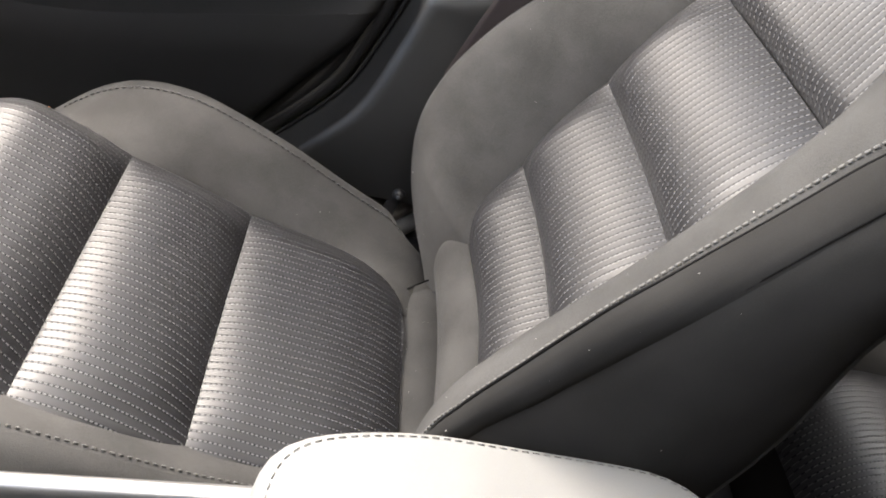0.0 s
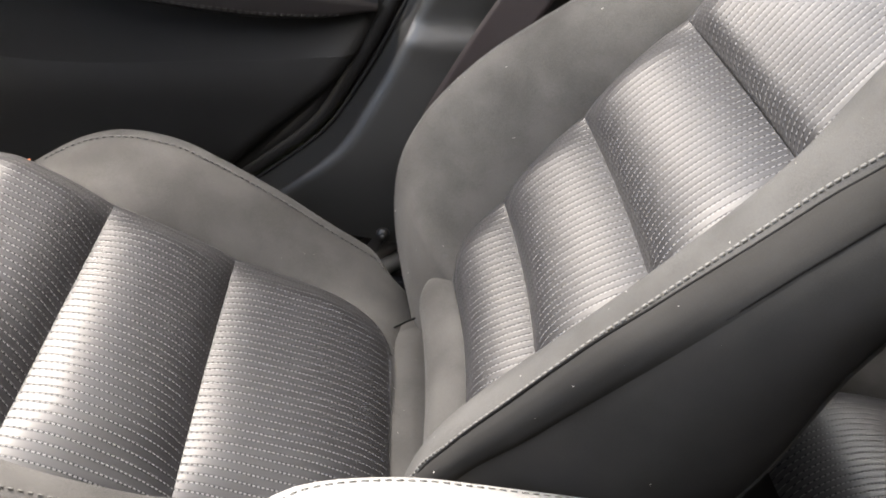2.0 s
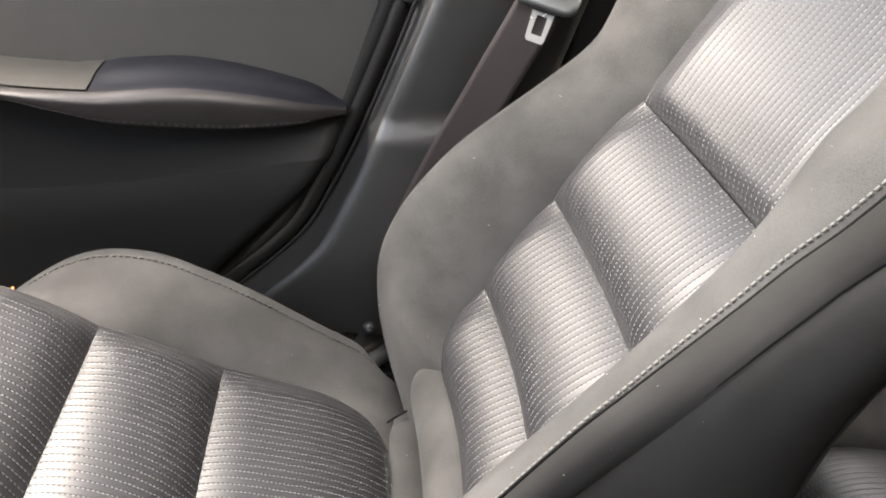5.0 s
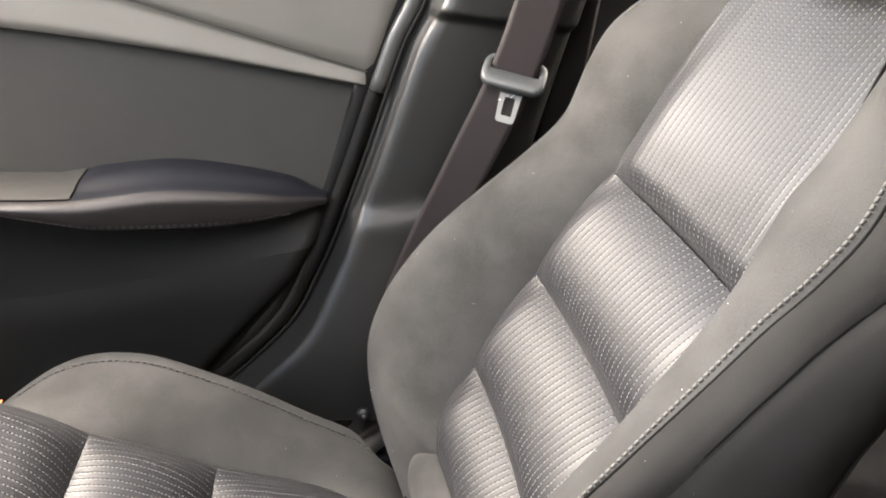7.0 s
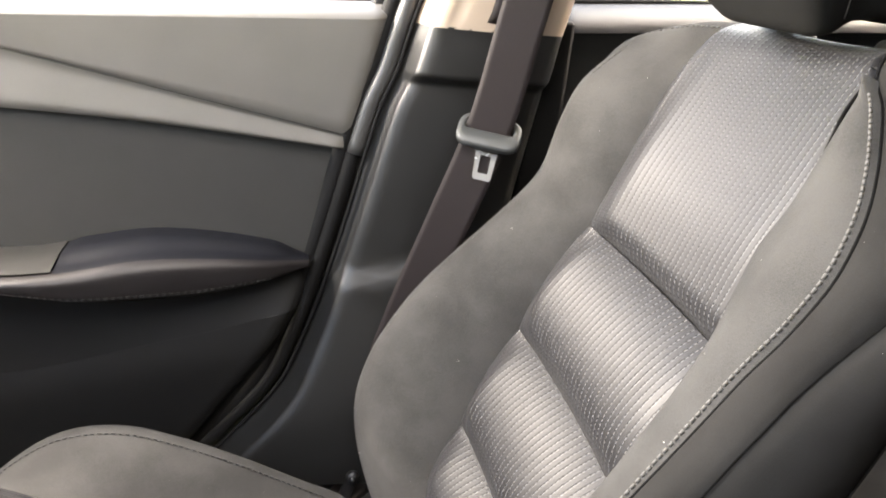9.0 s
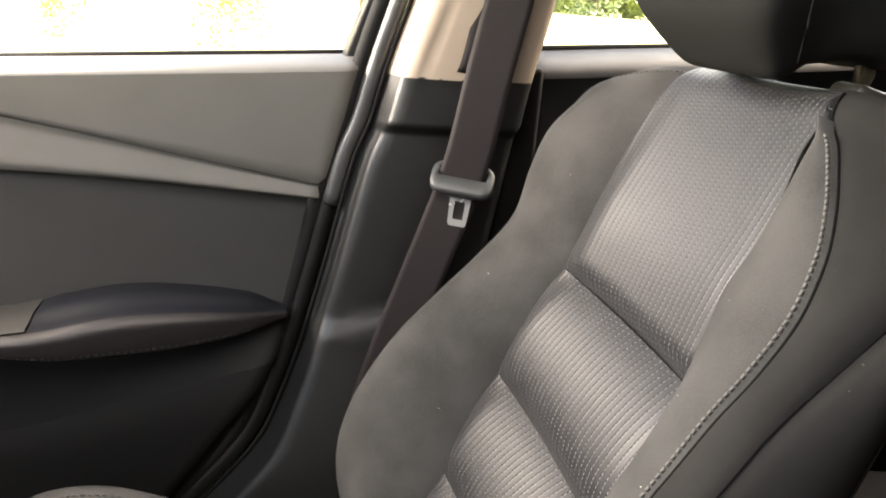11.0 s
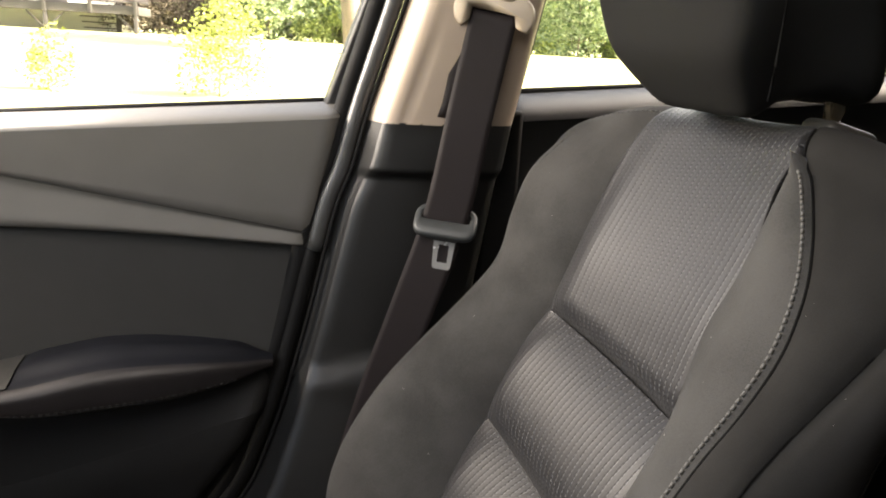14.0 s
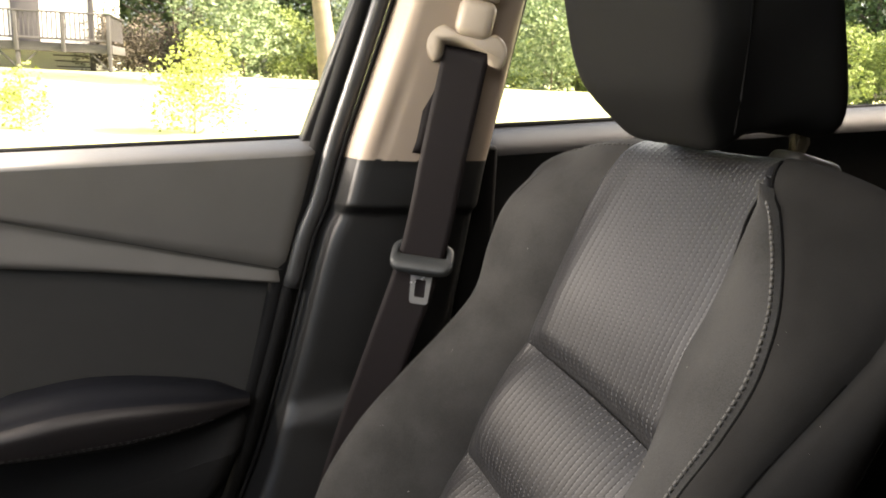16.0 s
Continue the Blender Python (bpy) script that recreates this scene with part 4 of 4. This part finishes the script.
def plate_with_slot(bm, outer, inner, y0, y1, m):
    """A plate with a slot through it, from two outlines with the same number of corners."""
    n = len(outer)
    rows = [[bm.verts.new(m @ Vector((x, y, z))) for x, z in pts] for pts, y in ((outer, y0), (inner, y0), (inner, y1), (outer, y1))]
    for a, b in zip(rows, rows[1:] + rows[:1]):
        for i in range(n):
            bm.faces.new((a[i], a[(i + 1) % n], b[(i + 1) % n], b[i]))


def rounded_rect(x0, x1, z0, z1, r, n=5):
    pts = []
    for cx, cz, a0 in ((x1 - r, z1 - r, 0), (x0 + r, z1 - r, 90), (x0 + r, z0 + r, 180), (x1 - r, z0 + r, 270)):
        for k in range(n):
            a = radians(a0 + 90 * k / (n - 1))
            pts.append((cx + r * math.cos(a), cz + r * math.sin(a)))
    return pts


outer = rounded_rect(-0.0100, 0.0100, -0.0505, -0.014, 0.0035)
outer = [(x * (1.0 + 0.25 * smooth(-0.025, -0.012, z)), z) for x, z in outer]
plate_with_slot(tg, outer, rounded_rect(-0.0055, 0.0055, -0.0430, -0.0235, 0.0012), -0.0016, 0.0016, slide_at @ Matrix.Translation((0.002, 0, 0)))
bmesh.ops.recalc_face_normals(tg, faces=tg.faces)
part("tongue", tg, STEEL, belt, "steel tongue with a slot", soft=False)


def grown(x0, x1, z0, z1, r, by):
    return rounded_rect(x0 - by, x1 + by, z0 - by, z1 + by, max(0.0008, r + by))


sl = bmesh.new()
tilt = slide_at @ Matrix.Translation((0, 0.0045, 0)) @ Matrix.Rotation(radians(-48), 4, "X")
loops = [(grown(-0.0335, 0.0335, -0.0215, 0.0180, 0.0130, b), y) for y, b in ((-0.0052, -0.0032), (-0.0040, -0.0009), (-0.0015, 0.0), (0.0020, 0.0), (0.0045, -0.0022))]
loops += [(grown(-0.0250, 0.0250, -0.0015, 0.0090, 0.0020, b), y) for y, b in ((0.0045, 0.0016), (0.0020, 0.0), (-0.0015, 0.0), (-0.0040, 0.0006), (-0.0052, 0.0020))]
rows = [[sl.verts.new(tilt @ Vector((x, y, z))) for x, z in pts] for pts, y in loops]
count = len(rows[0])
for a, b in zip(rows, rows[1:] + rows[:1]):
    for n in range(count):
        sl.faces.new((a[n], a[(n + 1) % count], b[(n + 1) % count], b[n]))
bmesh.ops.recalc_face_normals(sl, faces=sl.faces)
slider = part("slider", sl, GREY_PLASTIC, belt, "grey plastic slider")
block_bm = block(bmesh.new(), (-0.013, -0.004, -0.020), (0.015, 0.004, -0.010), 0.003, 2, slide_at)
part("slider_tab", block_bm, GREY_PLASTIC, slider)
# lower anchor beside the seat
anchor = bmesh.new()
at_anchor = Matrix.Translation((0.072, 0.797, 0.530)) @ Matrix.Rotation(radians(14), 4, "Y")
block(anchor, (-0.008, -0.003, -0.030), (0.008, 0.003, 0.016), 0.0028, 2, at_anchor)
bmesh.ops.create_cone(anchor, cap_ends=True, segments=20, radius1=0.0085, radius2=0.0070, depth=0.009, matrix=at_anchor @ Matrix.Translation((0, -0.006, 0.008)) @ Matrix.Rotation(radians(90), 4, "X"))
bmesh.ops.create_cone(anchor, cap_ends=True, segments=6, radius1=0.0045, radius2=0.0040, depth=0.004, matrix=at_anchor @ Matrix.Translation((0, -0.012, 0.008)) @ Matrix.Rotation(radians(90), 4, "X"))
part("lower_anchor", anchor, PLASTIC, belt, "black anchor plate with a bolt")

# ---- sill and seat rail low by the door ----
sill = thing("door_sill", "black plastic door sill trim beside the seat", "sill", kind="structure", at=(0.1, 0.83, 0.36))
part("sill_plate", block(bmesh.new(), (-1.0, 0.803, 0.36), (1.0, 0.870, 0.485), 0.010, 3), PLASTIC, sill)
part("sill_step", block(bmesh.new(), (-1.0, 0.788, 0.36), (1.0, 0.806, 0.470), 0.005, 3), PLASTIC_GLOSS, sill)
prism("trim_foot", (0.040, 0.783, 0.492), (0.130, 0.886, 0.492), 0.036, 0.016, GUIDE, sill, "dark grey foot of the pillar trim", across=(0.75, -0.66, 0), bevel=0.003)
prism("sill_bar", (0.060, 0.762, 0.487), (0.130, 0.842, 0.487), 0.020, 0.020, SILVER, sill, "silver bar beside the seat", across=(0.75, -0.66, 0), bevel=0.008)
rail = thing("seat_rail", "steel seat rail on the floor", "seat rail", at=(0.0, 0.72, 0.36))
part("rail_bar", block(bmesh.new(), (-0.25, 0.735, 0.40), (0.24, 0.760, 0.450), 0.009, 4, Matrix.Identity(4)), SILVER, rail)

# ---- rear door ----
rear_door = thing("rear_car_door", "black rear car door panel with a pale lit sill", "car door", at=(0.7, 0.93, 0.36))


def rear_sill(x):
    return 1.066 + 0.095 * x - 0.010 * x * x


sheet("rear_panel", lambda x, z: (x, 0.912 + 0.03 * (1 - arc_round((x - 0.285) / 0.02)) - 0.02 * smooth(1.0, 0.8, z), 0.36 + (rear_sill(x) - 0.03 - 0.36) * z),
      [0.285, 0.287, 0.29, 0.295, 0.30, 0.31] + steps(0.33, 1.5, 20), steps(0, 1, 20), VINYL, rear_door, flip=True)
sheet("rear_sill_ledge", lambda x, t: (x, 0.908 + 0.049 * (1 - math.cos(t)) ** 0.8 + 0.03 * (1 - arc_round((x - 0.285) / 0.02)), rear_sill(x) - 0.030 + 0.030 * math.sin(t)),
      [0.285, 0.287, 0.29, 0.295, 0.30, 0.31] + steps(0.33, 1.5, 20), steps(0, math.pi / 2, 10), LEDGE, rear_door, flip=True)
prism("rear_window_post", (0.255, 0.880, 1.00), (0.335, 0.835, 1.45), 0.024, 0.020, PLASTIC, rear_door)
part("rear_door_seal", block(bmesh.new(), (0.250, 0.868, 0.36), (0.294, 0.950, 1.080), 0.006, 2), RUBBER, rear_door)
prism("window_rubber", (0.30, 0.958, rear_sill(0.30)), (1.4, 0.958, rear_sill(1.4)), 0.012, 0.012, RUBBER, rear_door, across=(0, 1, 0))
rp = part("window_pane", block(bmesh.new(), (0.29, 0.959, 1.0), (1.4, 0.963, 1.47)), GLASS, rear_door, "clear rear door glass", soft=False)
rp.visible_shadow = False

# ---- rear bench ----
bench = thing("rear_bench", "rear bench seat in dark ribbed cloth", "car seat", at=(0.8, 0.5, 0.36))


def bench_place(lo, hi, r):
    def f(u, v):
        x = 0.545 + 0.50 * u
        y = lo + (hi - lo) * v
        h = 0.022 * arc_round(min(v, 1 - v) * (hi - lo) / r) * arc_round(u / 0.12)
        return (x, y, 0.470 + 0.07 * arc_round(u / 0.2) + h - 0.10 * u * u * 0.4)
    return f


for lo, hi in ((0.02, 0.30), (0.302, 0.64), (0.642, 0.86)):
    sheet("bench_cushion", bench_place(lo, hi, 0.05), [t * t for t in steps(0, 1, 30)], steps(0, 1, 24), CLOTH_RIB if lo > 0.3 and lo < 0.6 else CLOTH, bench, uv=lambda u, v, lo=lo, hi=hi: (lo + (hi - lo) * v, 0.5 * u), flip=False)
part("bench_base", block(bmesh.new(), (0.56, -0.55, 0.34), (1.1, 0.87, 0.475), 0.02, 2), CLOTH_SIDE, bench)
sheet("bench_back", lambda u, v: (1.03 + 0.22 * u, -0.55 + 1.42 * v, 0.50 + 0.55 * u), steps(0, 1, 12), steps(0, 1, 12), CLOTH, bench, thick=0.05)

# ---- shell that closes the cabin ----
def shell(name, bm, mat, label, category):
    ob = part(name, bm, mat, None)
    return tagged(ob, label, category, kind="structure")


shell("floor", block(bmesh.new(), (-1.3, -0.80, 0.31), (1.4, 0.90, 0.345), 0.004), CARPET, "black carpeted car floor", "floor")
# out of view: lining darkened against bounce, opening added above the fill lamp
lining = bmesh.new()
for lo, hi in (((-0.31, -0.80), (1.5, -0.22)), ((-0.31, 0.62), (1.5, 0.875)), ((0.14, -0.2199), (1.5, 0.6199))):
    block(lining, (*lo, 1.462), (*hi, 1.50))
shell("ceiling", lining, HEADLINER, "unseen car headliner darkened to cut bounce light, with an added opening", "ceiling")
# assumed pane, out of view, that goes with the overhead fill lamp
assumed_roof_pane = tagged(part("assumed_roof_pane", block(bmesh.new(), (-0.345, -0.25, 1.504), (0.17, 0.65, 1.510), 0.002, 2), GLASS, soft=False), "unseen glass roof pane assumed for the overhead fill lamp", "roof window", kind="structure")
assumed_roof_pane.visible_shadow = False
shell("dashboard", block(bmesh.new(), (-1.45, -0.80, 0.34), (-0.80, 0.88, 0.98), 0.05, 4), PLASTIC, "black dashboard under the windscreen", "dashboard")
screen = tagged(sheet("windscreen", lambda u, v: (-1.02 + 0.70 * u, -0.62 + 1.46 * v, 1.01 + 0.455 * u + 0.03 * math.sin(math.pi * u)), steps(0, 1, 12), steps(0, 1, 12), GLASS, thick=0.005), "clear sloping windscreen over the dashboard", "windscreen", kind="structure")
screen.visible_shadow = False
# unseen wall, set inward and full height to block light from the driver side
shell("driver_light_blocker", block(bmesh.new(), (-0.80, -0.51, 0.31), (1.4, -0.45, 1.462), 0.01), VINYL, "unseen black wall that blocks light from the driver side", "wall")
# added out of view up to the roof, so no daylight enters from behind
shell("rear_light_blocker", block(bmesh.new(), (1.32, -0.80, 0.31), (1.40, 0.90, 1.46), 0.01), VINYL, "unseen black wall behind the bench that blocks light", "wall")
outer_shell = shell("wall_door_side", block(bmesh.new(), (-1.3, 0.965, 0.25), (1.6, 1.0, 1.04), 0.01), PLASTIC, "outer skin of the passenger side doors", "wall")

# ---- outside ----


def ground_z(x, y):
    r = math.hypot(x, y)
    return 0.95 * smooth(3.0, 30.0, r) + 0.06 * noise.noise(Vector((x * 0.08, y * 0.08, 3.0))) * smooth(4, 12, r)


radii = [0] + [0.8 * 1.16 ** k for k in range(58)]
radii = [r for r in radii if r < 3000]
gv, gf = [(0, 0, ground_z(0, 0))], []
SEG = 96
for r in radii[1:]:
    for k in range(SEG):
        x, y = r * math.cos(2 * math.pi * k / SEG), r * math.sin(2 * math.pi * k / SEG)
        gv.append((x, y, ground_z(x, y)))
for k in range(SEG):
    gf.append((0, 1 + k, 1 + (k + 1) % SEG))
for i in range(len(radii) - 2):
    for k in range(SEG):
        a, b = 1 + i * SEG, 1 + (i + 1) * SEG
        gf.append((a + k, b + k, b + (k + 1) % SEG, a + (k + 1) % SEG))
ground = tagged(raw("ground", gv, gf, LAWN, None, "", True), "sunlit mown lawn", "lawn", kind="structure")


def leaf_cloud(rng, blobs, count, size, droop=0.0):
    """Many small bent leaves scattered through and over a set of uneven blobs."""
    verts, faces = [], []
    weights = [b[3] ** 2 for b in blobs]
    for _ in range(count):
        bx, by, bz, br = rng.choices(blobs, weights)[0]
        d = Vector((rng.gauss(0, 1), rng.gauss(0, 1), rng.gauss(0, 1))).normalized()
        p = Vector((bx, by, bz)) + d * br * (rng.uniform(0.55, 1.0) ** 0.5) * rng.uniform(0.8, 1.12)
        s = size * rng.uniform(0.6, 1.4)
        a = Vector((rng.gauss(0, 1), rng.gauss(0, 1), rng.gauss(0, 0.6) - droop)).normalized()
        b = a.cross(Vector((rng.gauss(0, 1), rng.gauss(0, 1), rng.gauss(0, 1)))).normalized()
        n = len(verts)
        verts += [tuple(p - a * s), tuple(p + b * s * 0.45), tuple(p + a * s), tuple(p - b * s * 0.45)]
        faces += [(n, n + 1, n + 2), (n, n + 2, n + 3)]
    return verts, faces


def tree(name, label, height, spread, trunk, seed, leaf, leaves, size, low=0.25, blobs=16, lean=0.0):
    rng = random.Random(seed)
    root = thing(name, label, "tree" if trunk > 0.04 else "shrub")
    bm = bmesh.new()
    tip = Vector((lean * height, 0, height * 0.85))
    pts = [tip * t + Vector((0.05 * height * math.sin(3 * t + seed), 0.04 * height * math.cos(2 * t + seed) - 0.04 * height * math.cos(seed), 0)) * t for t in steps(0, 1, 8)]
    tube(bm, [pts[0] - Vector((0, 0, 0.1))] + pts[1:], trunk, 12, tip=0.2)
    cloud = []
    for k in range(blobs):
        t = rng.uniform(low, 1.0)
        base = pts[min(7, int(t * 7))]
        ang, reach = rng.uniform(0, 2 * math.pi), spread * rng.uniform(0.3, 1.0) * (1.15 - 0.65 * t)
        end = base + Vector((math.cos(ang) * reach, math.sin(ang) * reach, 0.25 * reach + rng.uniform(-0.1, 0.15) * height))
        end.z = max(end.z, 0.06 * height)
        tube(bm, [base, (base + end) / 2 + Vector((0, 0, 0.05 * reach)), end], trunk * 0.28, 5, tip=0.3)
        cloud.append((end.x, end.y, end.z, spread * rng.uniform(0.25, 0.5)))
    part("trunk", bm, BARK, root)
    v, f = leaf_cloud(rng, cloud, leaves, size)
    raw("crown", v, f, leaf, root)
    return root


def put(ob, x, y, turn=0.0, first=False, sink=0.05):
    m = pose(x, y, ground_z(x, y) - sink, 0, 0, turn)
    if first:
        ob.matrix_basis = m
        return ob
    return copy_thing(ob, m)


def group_of(ob, text):
    ob["group"] = text
    return ob


wood_a = group_of(tree("tree", "leafy green tree at the edge of the lawn", 11.0, 3.4, 0.17, 5, LEAF, 14000, 0.12, 0.12, 34), "trees behind the lawn")
wood_b = group_of(tree("tree", "tall dark green tree at the edge of the lawn", 13.0, 3.6, 0.20, 11, LEAF, 14000, 0.13, 0.10, 34), "trees behind the lawn")
brush = group_of(tree("shrub", "pale green shrub under the trees", 2.6, 1.7, 0.035, 21, LEAF_PALE, 9000, 0.065, 0.05, 20), "shrubs under the trees")
brush_grey = group_of(tree("shrub", "grey green feathery shrub under the trees", 4.4, 2.2, 0.04, 23, LEAF_GREY, 10000, 0.08, 0.05, 22), "shrubs under the trees")
brush_red = group_of(tree("shrub", "dull brown-green shrub under the trees", 2.4, 1.6, 0.035, 29, LEAF_RED, 8000, 0.065, 0.05, 18), "shrubs under the trees")
rng = random.Random(4)
first = {wood_a: True, wood_b: True, brush: True, brush_grey: True, brush_red: True}


def plant(ob, x, y):
    put(ob, x, y, rng.uniform(0, 360), first[ob])
    first[ob] = False


for k in range(26):
    ang = radians(112 - k * 4.6)
    r = rng.uniform(36, 44)
    plant(wood_a if k % 2 else wood_b, r * math.cos(ang), r * math.sin(ang))
for k in range(22):
    ang = radians(98 - k * 4.3)
    r = rng.uniform(31.5, 34.5)
    plant((brush, brush_grey, brush)[k % 3] if k > 3 else (brush_red, brush_red, brush_grey, brush)[k], r * math.cos(ang), r * math.sin(ang))

# lone young tree on the lawn and a smaller one beside it
young = tree("sapling", "young pale green sapling on the lawn", 1.50, 0.70, 0.012, 33, LEAF_YOUNG, 3800, 0.030, 0.06, 60)
young.matrix_basis = pose(-0.58, 12.0, ground_z(-0.58, 12.0) - 0.02, 0, 0, 40)
small = tree("sapling", "small pale green sapling on the lawn", 0.85, 0.38, 0.012, 37, LEAF_YOUNG, 1500, 0.028, 0.08, 26)
small.matrix_basis = pose(-2.85, 12.0, ground_z(-2.85, 12.0) - 0.02)
bare = tree("tree", "leaning tree with a pale bare trunk", 9.0, 2.6, 0.30, 41, LEAF, 5000, 0.16, 0.55, 18, -0.06)
bare.matrix_basis = pose(2.50, 22.0, ground_z(2.50, 22.0) - 0.05)

# house with a raised timber deck
house = thing("house", "white sided house behind a raised deck", "house", at=(-9.0, 33.0, 0.9))
part("house_wall", block(bmesh.new(), (-14.0, 31.0, 0.6), (-4.85, 38.0, 6.5), 0.0), SIDING, house, soft=False)
for k in range(26):
    part("siding_board", block(bmesh.new(), (-14.0, 30.97, 0.95 + 0.2 * k), (-4.84, 31.0, 1.145 + 0.2 * k), 0.0), SIDING, house, soft=False)
part("corner_board", block(bmesh.new(), (-4.98, 30.94, 0.8), (-4.80, 31.05, 6.5), 0.01), DECK_WOOD, house)
part("house_roof", block(bmesh.new(), (-14.5, 30.95, 6.5), (-4.3, 38.5, 6.8), 0.02), SLATE, house)
door_bm = block(bmesh.new(), (-7.45, 30.93, 1.8), (-6.55, 31.0, 3.9), 0.01)
part("house_door", door_bm, DECK_WOOD, house)

DX0, DX1, DY0, DY1, DZ = -11.0, -3.85, 28.0, 31.0, 1.80
deck = thing("deck", "weathered grey timber deck with railing, posts and steps", "deck", at=(-7, 29, 0.8))
for k in range(20):
    y = DY0 + 0.02 + 0.15 * k
    part("deck_board", block(bmesh.new(), (DX0, y, DZ - 0.04), (DX1, y + 0.14, DZ), 0.005), DECK_WOOD, deck)
part("deck_fascia", block(bmesh.new(), (DX0, DY0 - 0.04, DZ - 0.28), (DX1, DY0, DZ - 0.01), 0.005), DECK_WOOD, deck)
part("deck_side_beam", block(bmesh.new(), (DX1, DY0 - 0.04, DZ - 0.28), (DX1 + 0.04, DY1, DZ - 0.01), 0.005), DECK_WOOD, deck)
posts = [DX1 - 0.06 - 1.35 * k for k in range(5)]
for k, x in enumerate(posts):
    part("railing_post", block(bmesh.new(), (x - 0.06, DY0 - 0.16, DZ - 0.30), (x + 0.06, DY0 - 0.045, DZ + 0.95), 0.006), DECK_WOOD, deck)
    if k % 2 == 0:
        part("support_post", block(bmesh.new(), (x - 0.06, DY0 - 0.02, ground_z(x, DY0) - 0.1), (x + 0.06, DY0 + 0.10, DZ - 0.28), 0.006), DECK_WOOD, deck)
        for sx in (-1, 1):
            if x + sx * 0.5 < DX1:
                prism("brace", (x, DY0 + 0.04, DZ - 0.85), (x + sx * 0.55, DY0 + 0.04, DZ - 0.30), 0.07, 0.05, DECK_WOOD, deck, across=(0, 1, 0))
part("top_rail", block(bmesh.new(), (DX0, DY0 - 0.17, DZ + 0.90), (DX1 + 0.05, DY0 - 0.03, DZ + 0.95), 0.006), DECK_WOOD, deck)
part("bottom_rail", block(bmesh.new(), (DX0, DY0 - 0.12, DZ + 0.08), (DX1, DY0 - 0.07, DZ + 0.15), 0.006), DECK_WOOD, deck)
baluster = block(bmesh.new(), (-0.018, -0.018, 0), (0.018, 0.018, 0.78), 0.0)
mesh = bpy.data.meshes.new("baluster")
baluster.to_mesh(mesh)
baluster.free()
for k in range(52):
    b = link_mesh("baluster", mesh, DECK_WOOD, deck, soft=False)
    b.matrix_basis = Matrix.Translation((DX1 - 0.10 - 0.135 * k, DY0 - 0.095, DZ + 0.13))
for k in range(20):
    b = link_mesh("baluster", mesh, DECK_WOOD, deck, soft=False)
    b.matrix_basis = Matrix.Translation((DX1 - 0.02, DY0 + 0.1 + 0.14 * k, DZ + 0.13))
part("side_rail", block(bmesh.new(), (DX1 - 0.08, DY0, DZ + 0.90), (DX1 + 0.05, DY1, DZ + 0.95), 0.006), DECK_WOOD, deck)
for k in range(5):
    z = DZ - 0.18 * (k + 1)
    part("deck_step", block(bmesh.new(), (DX1 - 1.9 + 0.0, DY0 + 0.5 + 0.27 * k, z - 0.04), (DX1 - 0.75, DY0 + 0.78 + 0.27 * k, z), 0.005), DECK_WOOD, deck)

# small pale green box standing on the corner post of the railing
TEAL = material("pale_green_paint", (0.42, 0.58, 0.48), 0.6, spread=0.08, scale=8, fine=60)
box_root = thing("planter", "small pale green planter on the deck railing corner", "planter", at=(DX1 - 0.06, DY0 - 0.10, DZ + 0.952))
part("planter_box", block(bmesh.new(), (DX1 - 0.16, DY0 - 0.19, DZ + 0.952), (DX1 + 0.04, DY0 - 0.01, DZ + 1.17), 0.012, 3), TEAL, box_root)
part("planter_rim", block(bmesh.new(), (DX1 - 0.175, DY0 - 0.205, DZ + 1.15), (DX1 + 0.055, DY0 + 0.005, DZ + 1.185), 0.008, 2), TEAL, box_root)
